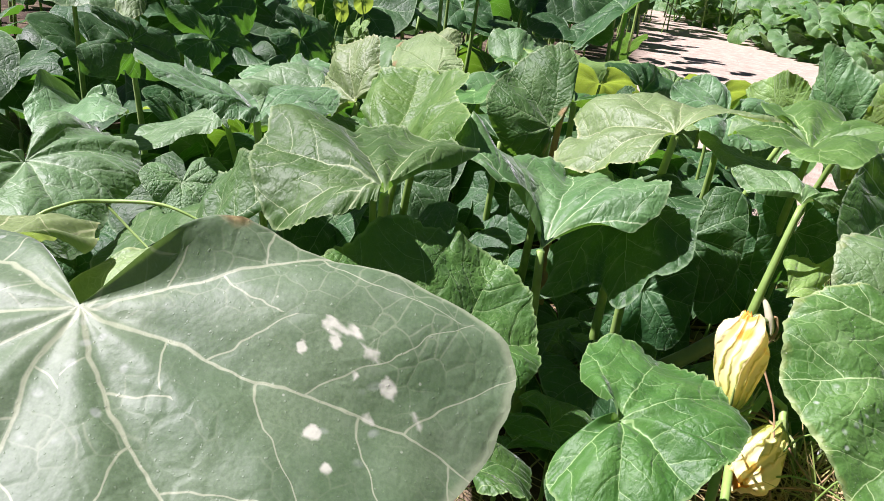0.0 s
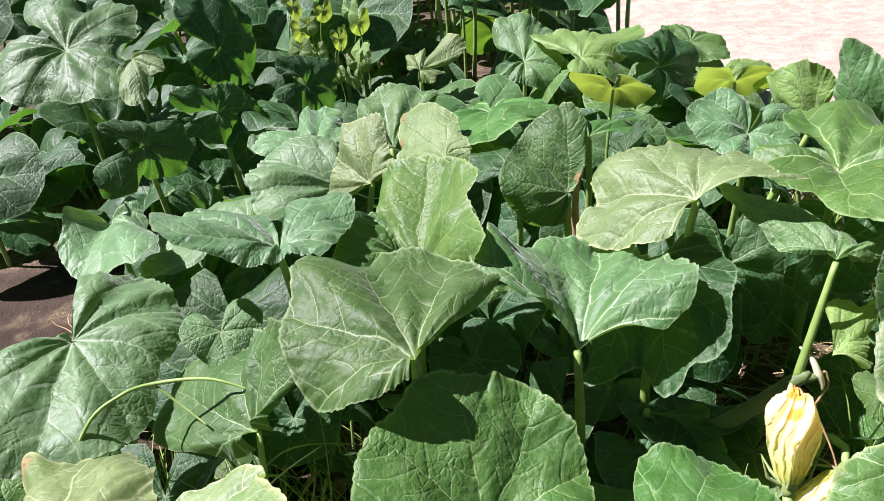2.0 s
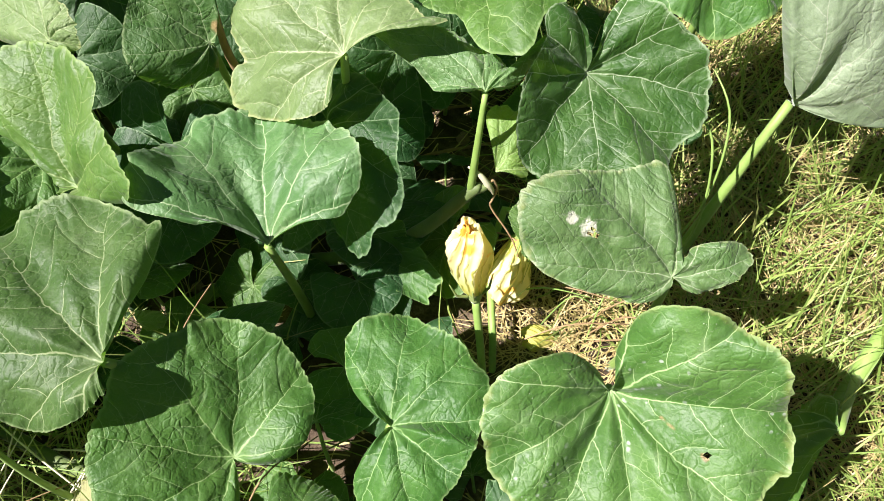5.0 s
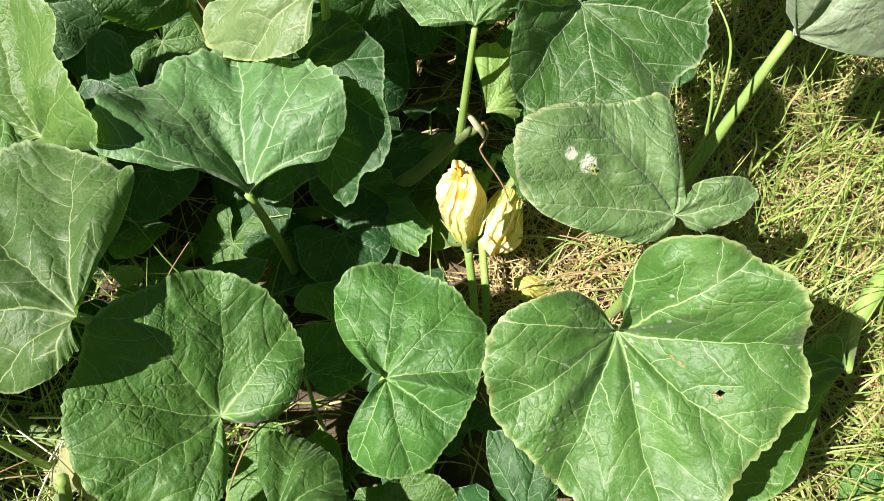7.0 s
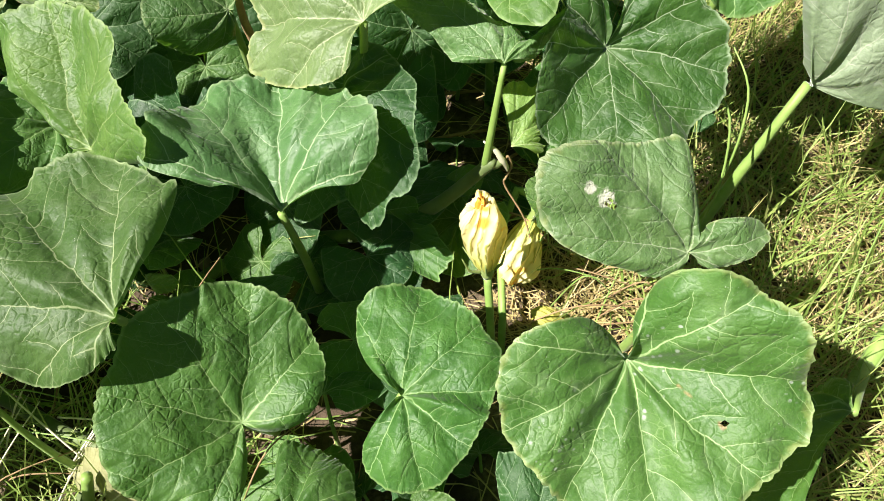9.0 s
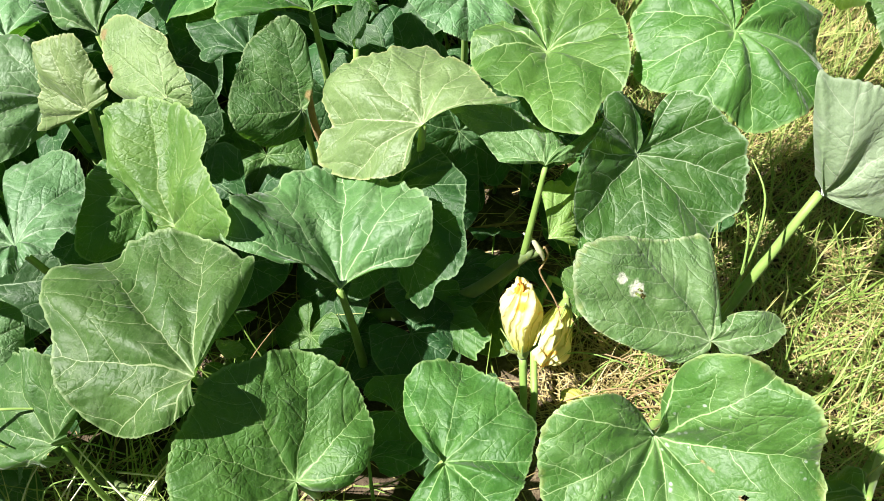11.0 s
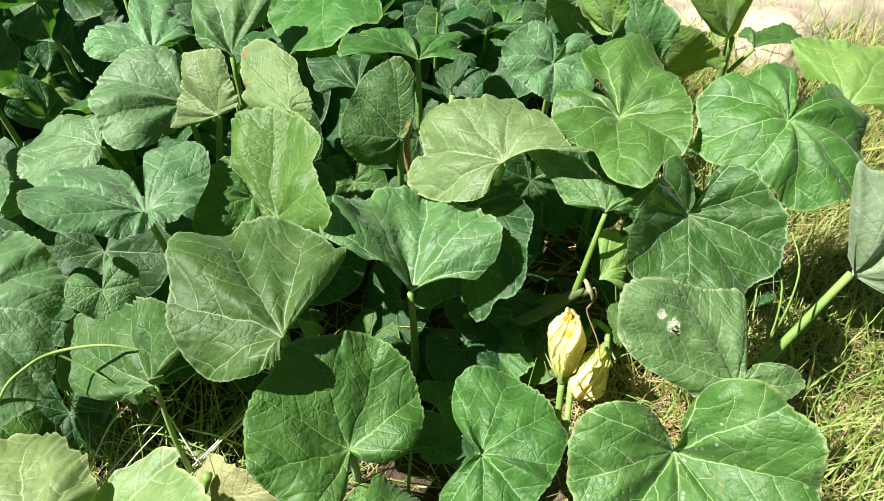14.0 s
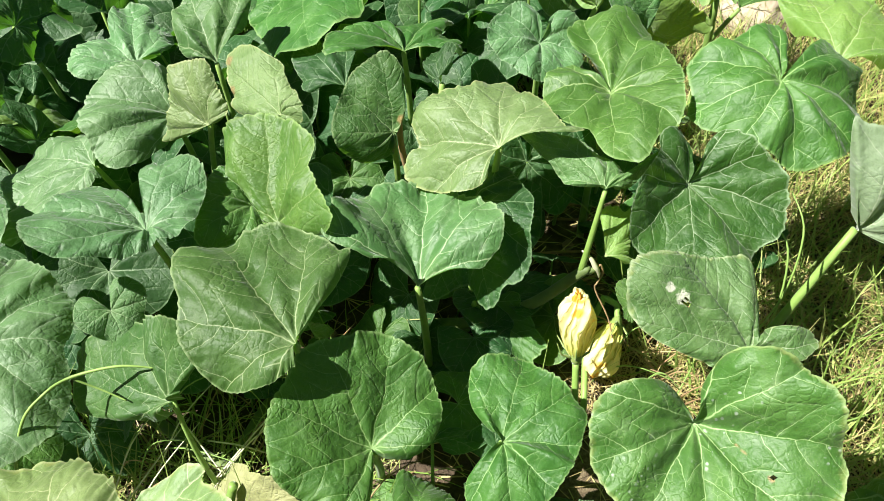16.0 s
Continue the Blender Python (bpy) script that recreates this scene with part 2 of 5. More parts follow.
HEART = leaf_material("leaf_flecked", (0.054, 0.132, 0.020), (0.100, 0.196, 0.040), (0.36, 0.48, 0.20), (0.28, 0.35, 0.20), (0.18, 0.37, 0.025), 0.30, spots=0.5, margin=0.35)
SPOT = leaf_material("leaf_spotted", (0.110, 0.180, 0.085), (0.180, 0.255, 0.135), (0.44, 0.49, 0.31), (0.36, 0.42, 0.31), (0.19, 0.36, 0.04), 0.3, spots=0.35, sheen=0.5, relief=0.42)
OLIVE = leaf_material("leaf_olive", (0.042, 0.112, 0.021), (0.078, 0.160, 0.038), (0.34, 0.44, 0.21), (0.28, 0.35, 0.22), (0.15, 0.34, 0.02), 0.30, sheen=0.14, gloss=0.38)
SILVER = leaf_material("leaf_silver_veined", (0.024, 0.092, 0.012), (0.048, 0.140, 0.020), (0.42, 0.54, 0.32), (0.27, 0.38, 0.20), (0.15, 0.35, 0.015), 0.5)
DUSTY = leaf_material("leaf_dusty", (0.078, 0.165, 0.044), (0.135, 0.232, 0.078), (0.38, 0.46, 0.27), (0.35, 0.42, 0.29), (0.19, 0.36, 0.04), 0.4, margin=0.3, sheen=0.22)
# whitish leaf made paler still: glancing sunlight is painted into the colour
PALE_LIT = leaf_material("leaf_pale_lit", (0.240, 0.345, 0.190), (0.320, 0.425, 0.265), (0.44, 0.52, 0.35), (0.44, 0.50, 0.40), (0.26, 0.42, 0.08), 0.5, sheen=0.5)
CREAM = leaf_material("leaf_yellowed", (0.36, 0.36, 0.16), (0.47, 0.46, 0.23), (0.45, 0.45, 0.22), (0.48, 0.46, 0.28), (0.5, 0.5, 0.12), 0.2)



def plain(name, a, b, rough=0.6, scale=40.0, bump=0.2, depth=0.002, through=None, share=0.0, sheen=0.0):
    n = Nodes(name)
    co = n.coord()
    f = n.noise(co, scale, 4.0).outputs["Fac"]
    g = n.noise(co, scale * 0.17, 3.0).outputs["Fac"]
    c = n.mix(n.step(n.math("MULTIPLY_ADD", f, 0.6, n.math("MULTIPLY", g, 0.4)), 0.3, 0.7), a, b)
    r = n.random()
    hue = n.tree.nodes.new("ShaderNodeHueSaturation")
    n.put(hue.inputs["Value"], n.math("MULTIPLY_ADD", r, 0.3, 0.85))
    n.put(hue.inputs["Color"], c)
    return n.surface(hue.outputs[0], rough, n.bump(f, bump, depth), through, share, sheen)


VINE = plain("vine", (0.09, 0.13, 0.04), (0.16, 0.22, 0.07), 0.6, 50, 0.5, 0.003, (0.2, 0.3, 0.06), 0.1, 0.3)
STEM = plain("stem", (0.17, 0.28, 0.055), (0.26, 0.39, 0.10), 0.5, 60, 0.4, 0.002, (0.3, 0.45, 0.08), 0.15, 0.2)


def ground_material():
    n = Nodes("soil")
    co = n.coord()
    sep = n.tree.nodes.new("ShaderNodeSeparateXYZ")
    n.put(sep.inputs[0], co)
    big = n.noise(co, 1.3, 4.0).outputs["Fac"]
    mid = n.noise(co, 14.0, 5.0, 0.65).outputs["Fac"]
    grit = n.noise(co, 160.0, 4.0, 0.7).outputs["Fac"]
    # soil and litter of the beds darkened to carry the shade between leaves
    soil = n.mix(n.step(n.math("MULTIPLY_ADD", big, 0.7, n.math("MULTIPLY", mid, 0.4)), 0.35, 0.75), (0.030, 0.021, 0.014), (0.085, 0.060, 0.040))
    litter = n.mix(n.step(grit, 0.35, 0.7), (0.09, 0.065, 0.04), (0.21, 0.165, 0.10))
    soil = n.mix(n.step(n.noise(co, 6.0, 4.0, 0.7).outputs["Fac"], 0.45, 0.62), soil, litter)
    # the bare sandy path between the beds
    wob = n.math("MULTIPLY_ADD", big, 0.5, -0.25)
    near_side = n.math("MULTIPLY_ADD", sep.outputs[1], -0.05, 0.62)
    far_side = n.math("MULTIPLY_ADD", sep.outputs[1], 0.25, -0.02)
    beyond = n.step(sep.outputs[1], 4.0, 4.8)
    border = n.math("ADD", n.math("MULTIPLY", near_side, n.math("SUBTRACT", 1.0, beyond)), n.math("MULTIPLY", far_side, beyond))
    line = n.math("SUBTRACT", n.math("ADD", sep.outputs[0], wob), border)
    dry = n.math("MULTIPLY", n.step(line, -0.14, 0.16), n.step(n.math("ADD", sep.outputs[1], wob), 1.45, 1.75))
    sand = n.mix(n.step(mid, 0.3, 0.72), (0.30, 0.245, 0.19), (0.46, 0.385, 0.30))
    sand = n.mix(n.math("MULTIPLY", n.step(n.noise(co, 4.5, 5.0, 0.7).outputs["Fac"], 0.48, 0.68), 0.4), sand, (0.30, 0.245, 0.185))
    sand = n.mix(n.step(grit, 0.5, 0.8), sand, (0.33, 0.25, 0.18))
    col = n.mix(dry, soil, sand)
    hgt = n.math("MULTIPLY_ADD", grit, 0.3, mid)
    return n.surface(col, 0.95, n.bump(hgt, 0.8, 0.02), gloss=0.2)


SOIL = ground_material()


# ---- helpers for meshes ----
def mesh_ob(name, verts, faces, mat, parent=None, smooth=True):
    me = bpy.data.meshes.new(name)
    me.from_pydata([tuple(v) for v in verts], [], faces)
    me.materials.append(mat)
    if smooth:
        me.shade_smooth()
    ob = new(name, me)
    if parent is not None:
        ob.parent = parent
    return ob


def tube(points, radii, sides=8, cap=True):
    """Vertices and faces of a round stalk along points."""
    pts = [Vector(p) for p in points]
    verts, faces = [], []
    side = None
    for i, p in enumerate(pts):
        way = (pts[min(i + 1, len(pts) - 1)] - pts[max(i - 1, 0)]).normalized()
        if side is None:
            side = way.orthogonal().normalized()
        side = (side - way * side.dot(way)).normalized()
        up = way.cross(side)
        for j in range(sides):
            a = 2 * math.pi * j / sides
            verts.append(p + (side * math.cos(a) + up * math.sin(a)) * radii[i])
    for i in range(len(pts) - 1):
        for j in range(sides):
            k = (j + 1) % sides
            faces.append((i * sides + j, i * sides + k, (i + 1) * sides + k, (i + 1) * sides + j))
    if cap:
        faces.append(tuple(range(sides))[::-1])
        faces.append(tuple((len(pts) - 1) * sides + j for j in range(sides)))
    return verts, faces


def curve_points(a, b, bend, steps=9):
    """A stalk from a to b that sags or bows by the vector bend."""
    a, b, bend = Vector(a), Vector(b), Vector(bend)
    return [a.lerp(b, i / steps) + bend * (4 * (i / steps) * (1 - i / steps)) for i in range(steps + 1)]


def spline(values, x):
    """A smooth curve through values at 0, 1, 2, ..., read at x."""
    n = len(values)
    i = np.clip(np.floor(x).astype(int), 0, n - 2)
    f = x - i
    v = np.asarray(values, float)
    p0, p1, p2, p3 = v[np.maximum(i - 1, 0)], v[i], v[i + 1], v[np.minimum(i + 2, n - 1)]
    return 0.5 * (2 * p1 + (p2 - p0) * f + (2 * p0 - 5 * p1 + 4 * p2 - p3) * f**2 + (3 * p1 - p0 - 3 * p2 + p3) * f**3)


def ground_z(x, y):
    v = noise.noise(Vector((x * 1.1, y * 1.1, 3.0))) * 0.03 + noise.noise(Vector((x * 6, y * 6, 9.0))) * 0.008
    return v


seeds = random.Random(11)


def leaf(plant, mat, node, turn, reach, lift, gap=14, bow=1.25, ripple=0.014, teeth=1.0, foot=None, label="", segs=210, rings=14, stalk=0.006, holes=(), burn=(), bleach=(), pleat=1.0, dome=0.11):
    """A squash leaf on its stalk. node: where the stalk meets the blade; turn: degrees about x, y, z of a blade whose tip points
    along +y and whose face looks along +z; reach and lift: how far the blade goes out and up, from one
    back lobe over the tip to the other; gap: half the opening between the back lobes, in degrees; bow: how late it lifts;
    pleat: how far the blade swells between its main veins; dome: how far it swells round the node."""
    rnd = random.Random(seeds.random())
    A = radians(180 - gap)
    phi = np.linspace(-A, A, segs + 1)
    r, h = (spline(some, (phi / A + 1) * (len(some) - 1) / 2) for some in (reach, lift))
    end = np.clip((A - np.abs(phi)) / radians(14), 0, 1)
    r = r * (0.74 + 0.26 * np.sqrt(1 - (1 - end) ** 2))
    size = float(np.mean(reach))
    o1, o2 = rnd.uniform(0, 50), rnd.uniform(0, 50)
    wob = np.array([noise.noise(Vector((o1 + math.cos(p) * 2.1, o1 + math.sin(p) * 2.1, 0))) for p in phi])
    saw = np.array([noise.noise(Vector((o2 + p * 9.0, 5, 0))) + 0.7 * noise.noise(Vector((o2 + p * 22.0, 15, 0))) for p in phi])
    notch = np.abs(np.sin(phi * 36 + 2.5 * wob))
    r = r * (1 + 0.02 * wob)
    jag = r * teeth * (0.015 * saw + 0.013 * (notch - 0.6))
    puff = np.sin(np.pi * phi / radians(39)) ** 2 * (1 + 0.6 * wob)
    verts, faces, uvs, rims = [(0, 0, 0)], [], [(0, 0)], [0.0]
    for m in range(1, rings + 1):
        f = (m / rings) ** 0.85
        for i, p in enumerate(phi):
            out = r[i] * f + jag[i] * f**7
            x, y = out * math.sin(p), out * math.cos(p)
            z = h[i] * f**bow - 0.07 * size * f**4 + dome * size * (1 + 0.9 * wob[i]) * math.sin(math.pi * f**0.8)
            z += ripple * f * (1.6 * f * noise.noise(Vector((o1 + x * 14, y * 14, o2))) + 0.50 * noise.noise(Vector((o2 + x * 38, y * 38, o1))) + 0.30 * saw[i] * f**6 * teeth)
            z += 0.075 * pleat * size * puff[i] * f * (1 - 0.3 * f)
            verts.append((x, y, z))
            uvs.append((x / size, y / size))
            rims.append(f)
    w = segs + 1
    for i in range(segs):
        faces.append((0, 1 + i + 1, 1 + i))
    for m in range(rings - 1):
        for i in range(segs):
            a = 1 + m * w + i
            faces.append((a, a + 1, a + 1 + w, a + w))
    if holes:
        inside = lambda face: any((sum(verts[k][0] for k in face) / len(face) - hx) ** 2 + (sum(verts[k][1] for k in face) / len(face) - hy) ** 2 < (hr * rnd.uniform(0.75, 1.25)) ** 2 for hx, hy, hr in holes)
        faces = [f for f in faces if not inside(f)]
    scorch = [max([0.0] + [1 - math.hypot(v[0] - bx, v[1] - by) / br for bx, by, br in burn]) - max([0.0] + [1 - math.hypot(v[0] - bx, v[1] - by) / br for bx, by, br in bleach]) for v in verts]
    ob = mesh_ob("leaf", verts, faces, mat, plant)
    blade, rim = ob.data.uv_layers.new(name="blade"), ob.data.uv_layers.new(name="rim")
    idx = np.empty(len(ob.data.loops), dtype=np.int32)
    ob.data.loops.foreach_get("vertex_index", idx)
    blade.data.foreach_set("uv", np.asarray(uvs)[idx].ravel())
    rim.data.foreach_set("uv", np.stack([np.asarray(rims), np.asarray(scorch)], 1)[idx].ravel())
    place = pose(*node, *turn)
    ob.matrix_local = place
    if label:
        ob["label"] = label
    if foot is not None:
        m = place.inverted()
        a = m @ Vector((foot[0], foot[1], ground_z(foot[0], foot[1]) if len(foot) < 3 else foot[2]))
        flat = Vector((a.x, a.y, 0)) * 0.12
        pts = curve_points(a, (0, 0, -0.002), flat * 0.6)
        v, fc = tube(pts, [stalk * (1.15 - 0.45 * i / 9) for i in range(10)], 8)
        mesh_ob("petiole", v, fc, STEM, ob)
    return ob


def plant_root(name, label, x, y):
    e = new(name)
    e.empty_display_size = 0.05
    return tagged(e, label, "plant", "pumpkin plants")


# ---- ground ----
def build_ground():
    n = 150
    u = np.linspace(-1, 1, n)
    ax = np.sign(u) * (np.abs(u) * 1.6 + np.abs(u) ** 7 * 90)
    verts, faces = [], []
    for j in range(n):
        for i in range(n):
            x, y = ax[i] + 0.2, ax[j] + 1.0
            near = 1.0 / (1 + (max(abs(x), abs(y)) / 6) ** 2)
            verts.append((x, y, ground_z(x, y) * near))
    for j in range(n - 1):
        for i in range(n - 1):
            a = j * n + i
            faces.append((a, a + 1, a + n + 1, a + n))
    return tagged(mesh_ob("ground", verts, faces, SOIL), "bare sandy soil with dry plant litter and clods", "ground", kind="structure")


build_ground()
# ---- leaves ----
vine = plant_root("pumpkin_plant", "sprawling pumpkin plant with broad veined green leaves", 0, 0)
# broad heart-shaped leaf by the flowers
leaf(vine, HEART, (.296, .438, .292), (-34.2, 10.5, 162.7), (.043, .079, .099, .110, .113, .127, .130, .133, .143, .136, .128, .126, .138, .139, .135, .129, .121, .110, .109, .110, .105, .105, .099, .086, .070, .051, .023), (.037, .077, .080, .069, .053, .059, .068, .065, .065, .072, .077, .073, .072, .055, .022), gap=16, bow=0.8, foot=(0.296, 0.486), label='heart-shaped leaf with a yellowed margin and a small hole', holes=((-0.062, 0.052, 0.0030),), burn=((-0.060, 0.054, 0.0050), (-0.036, 0.023, 0.0040), (-0.042, 0.030, 0.0040),), rings=30)
# kidney-shaped leaf
leaf(vine, GREEN, (.113, .513, .208), (-1.7, 8.5, -110.2), (.020, .052, .082, .105, .113, .115, .114, .109, .108, .107, .102, .107, .097, .090, .085, .082, .081, .083, .083, .088, .088, .088, .086, .081, .074, .056, .020), (.010, -.001, -.013, -.013, -.004, .000, -.007, -.003, .004, .001, -.006, -.010, -.013, -.011, -.006), gap=36, bow=1.5, foot=(0.11, 0.566), label='kidney-shaped bright green leaf', pleat=1.3)
# leaf folded along its middle
leaf(vine, GREEN, (-.036, .548, .209), (31.8, 6.5, 22.1), (.011, .041, .065, .079, .088, .094, .106, .119, .122, .127, .129, .127, .139, .137, .130, .133, .130, .123, .114, .104, .095, .081, .068, .055, .040, .022, .007), (.012, .031, .039, .041, .040, .024, .026, .035, .032, .029, .033, .043, .046, .028, .009), gap=17, dome=0.03, pleat=0.4, bow=0.8, foot=(-0.033, 0.605))
# squarish grey-green leaf
leaf(vine, OLIVE, (-.089, .627, .334), (1.3, -9.0, 62.1), (.036, .031, .035, .039, .047, .056, .065, .075, .085, .098, .110, .121, .132, .138, .146, .168, .197, .186, .179, .177, .176, .170, .154, .140, .130, .124, .012), (.004, -.003, -.004, -.011, -.015, -.013, -.003, .002, .012, .011, -.017, -.016, -.007, .006, .005), gap=68, bow=0.8, foot=(-0.095, 0.73))
# leaf folded like a cup
leaf(vine, GREY, (.068, .723, .262), (7.5, 9.9, -15.9), (.085, .128, .127, .130, .132, .132, .133, .134, .138, .150, .147, .144, .141, .138, .134, .131, .127, .125, .123, .121, .119, .115, .110, .105, .099, .088, .088), (.070, .078, .074, .051, .043, .037, .032, .032, .053, .053, .083, .085, .087, .079, .059), gap=93, bow=0.8, foot=(0.075, 0.745), label='cupped bright green leaf')
# dark lobed leaf under the cupped one
leaf(vine, DARK, (.172, .816, .292), (-6.2, 35.9, -157.4), (.062, .062, .063, .065, .063, .065, .068, .073, .079, .082, .089, .093, .099, .107, .120, .129, .125, .142, .141, .112, .116, .135, .151, .125, .109, .093, .090), (-.006, -.007, -.006, -.006, -.003, -.000, .001, .001, -.002, -.004, -.001), gap=64, foot=(0.172, 0.816), label='dark lobed leaf with silvery veins')
# dusty leaf with a hole
leaf(vine, DUSTY, (.418, .520, .256), (41.3, 8.0, -15.1), (.021, .027, .038, .050, .061, .092, .139, .165, .178, .157, .132, .116, .111, .107, .053, .022, .031, .046, .061, .075, .078, .063, .048, .034, .026, .018, .014), (.002, .002, .001, .005, .011, .007, -.001, .002, .004, .008, .014, .014, .008, .006, .004), gap=31, bow=1.5, foot=(0.393, 0.529), label='dusty leaf with a torn hole', holes=((-0.083, 0.053, 0.0040),), bleach=((-0.088, 0.058, 0.0140), (-0.104, 0.069, 0.0100),), rings=26)
# leaf half in the shade of its neighbour
leaf(vine, SILVER, (.432, .731, .331), (-31.9, -11.7, 161.7), (.055, .076, .078, .080, .088, .104, .114, .122, .126, .118, .120, .133, .142, .130, .126, .124, .124, .109, .094, .082, .070, .064, .061, .072, .069, .058, .028), (.025, .044, .057, .048, .037, .032, .053, .050, .026, .031, .045, .055, .053, .055, .024), gap=12, bow=1.5, foot=(0.47, 0.79))
# rounded heart-shaped leaf
leaf(vine, GREEN, (.400, .905, .355), (5.1, 5.8, -163.2), (.130, .144, .159, .184, .155, .129, .105, .099, .092, .094, .097, .101, .117, .130, .133, .164, .153, .107, .107, .105, .103, .098, .094, .089, .085, .074, .062), (.036, .033, .025, .019, .026, .029, .035, .039, .028, .016, .031, .036, .031, .027, .018), gap=5, bow=1.1, foot=(0.41, 0.959), pleat=1.4)
# large drooping leaf beside the grass
leaf(vine, GREEN, (.586, .805, .405), (-9.3, -14.7, 133.2), (.166, .156, .142, .130, .130, .129, .127, .125, .126, .123, .116, .105, .100, .100, .101, .115, .117, .106, .110, .114, .103, .096, .094, .092, .098, .102, .048), (-.031, -.036, -.034, -.028, -.017, -.020, -.017, -.013, -.033, -.037, -.032, -.018, -.011, -.012, -.008), gap=8, bow=1.5, foot=(0.602, 0.849), pleat=2.0)
# pale grey leaf on a long stalk
leaf(vine, PALE_LIT, (.630, .634, .280), (68.6, 39.1, -35.5), (.033, .054, .152, .147, .143, .140, .138, .136, .134, .132, .130, .127, .124, .122, .120, .119, .118, .117, .117, .119, .123, .128, .132, .135, .135, .140, .177), (.005, .005, .005, .005, .005, .005, .005, .005, .005, .005, .005, .005, .005, .005, .005), gap=113, bow=0.8, foot=(0.5, 0.6, 0.03), label='grey-green leaf on a long bare stalk', stalk=0.0075, pleat=0.1, ripple=0.004)
# sun-bleached yellowish leaf
leaf(vine, PALE, (.209, .827, .371), (0.8, -22.4, 14.9), (.058, .060, .071, .081, .090, .103, .123, .138, .133, .119, .136, .147, .133, .125, .118, .117, .119, .121, .102, .097, .093, .090, .086, .083, .085, .092, .131), (.007, .005, -.007, -.009, -.009, .005, .013, .013, .005, -.009, -.009, -.006, .001, .002, .005), gap=55, bow=1.5, foot=(0.22, 0.903), label='bleached ragged leaf')
# curled leaf on the tall stalk behind the flower
leaf(vine, GREY, (.329, .753, .330), (18.8, 0.6, -20.2), (.015, .050, .057, .067, .087, .141, .125, .111, .098, .086, .074, .062, .052, .050, .048, .046, .044, .042, .040, .039, .049, .110, .056, .044, .033, .023, .015), (.003, .003, .003, .003, .003, .003, .003, .003, .003, .003, .003, .003, .003, .003, .003), gap=90, bow=0.8, foot=(0.297, 0.728, 0.2), stalk=0.0045)
# oval leaf standing by a withered stalk
leaf(vine, OLIVE, (.092, .941, .339), (34.8, -60.0, 61.4), (.012, .019, .029, .037, .040, .044, .047, .053, .059, .065, .071, .079, .086, .089, .088, .087, .086, .087, .094, .100, .106, .109, .090, .042, .023, .015, .010), (.000, -.007, -.008, -.005, -.005, .015, .016, .012, .002, -.015, -.008, .002, .015, .016, .006), gap=46, bow=0.8, foot=(0.091, 1.011), label='dark oval leaf with a scorched edge', burn=((-0.002, -0.015, 0.0140), (0.019, -0.010, 0.0140), (-0.025, -0.009, 0.0120),))
# leaf like a wing
leaf(vine, MID_LIT, (-.088, .852, .297), (41.8, -30.6, -33.5), (.019, .018, .021, .025, .029, .033, .036, .040, .049, .080, .151, .154, .155, .152, .144, .140, .135, .131, .128, .103, .102, .103, .113, .124, .134, .111, .047), (.005, .005, .005, -.001, .005, .033, .042, -.001, -.008, .006, .017, .025, .037, .038, .021), gap=64, bow=1.5, foot=(-0.095, 0.919))
# shaded leaf under the wing-like one
leaf(vine, GREEN, (-.121, .914, .283), (30.6, -12.1, 77.9), (.044, .042, .042, .044, .047, .052, .062, .075, .094, .097, .085, .079, .075, .071, .068, .068, .069, .072, .070, .070, .073, .077, .071, .066, .071, .056, .041), (.006, .004, .003, .001, .000, .001, .002, .002, .001, .002, .002), gap=36, foot=(-0.121, 0.964))
# broad leaf with one lobe folded up
leaf(vine, MINT, (-.250, .862, .326), (-2.7, -11.3, -170.3), (.137, .115, .122, .117, .103, .085, .072, .062, .055, .052, .048, .040, .035, .039, .044, .049, .060, .072, .115, .133, .139, .140, .133, .129, .126, .119, .073), (.016, .044, .038, .026, .020, .017, .014, .012, .009, .018, .031, .030, .020, .008, -.001), gap=5, bow=1.0, foot=(-0.253, 0.94))
# big grey leaf of the left side
leaf(vine, MINT, (-.224, 1.179, .263), (22.0, -12.8, 69.7), (.047, .062, .086, .118, .139, .144, .142, .139, .136, .141, .140, .138, .135, .135, .135, .133, .129, .125, .119, .114, .108, .101, .094, .079, .058, .040, .026), (.006, .013, .016, .017, .013, .010, .002, .003, .005, .014, .020, .021, .017, .010, .006), gap=83, bow=0.8, foot=(-0.222, 1.227))
# bluish leaf under the broad one
leaf(vine, MINT, (-.349, 1.108, .252), (-11.6, -9.0, 54.0), (.042, .040, .049, .058, .067, .116, .163, .170, .158, .146, .151, .163, .175, .171, .158, .131, .109, .092, .079, .067, .055, .043, .037, .034, .031, .027, .032), (.003, .003, .003, .005, .007, .005, .004, .004, .005, .007, .007, .006, .006, .005, .005), gap=31, bow=0.8, foot=(-0.273, 1.102))
# torn pale half of a leaf
leaf(vine, PALE, (-.160, 1.069, .315), (62.1, -31.1, -30.2), (.014, .095, .088, .084, .080, .076, .072, .077, .084, .091, .098, .103, .100, .098, .096, .096, .097, .097, .080, .062, .059, .056, .053, .050, .047, .045, .020), (.003, .003, .003, .003, .003, .003, .003, .003, .003, .003, .003, .003, .003, .003, .003), gap=85, bow=0.8, foot=(-0.198, 1.197))
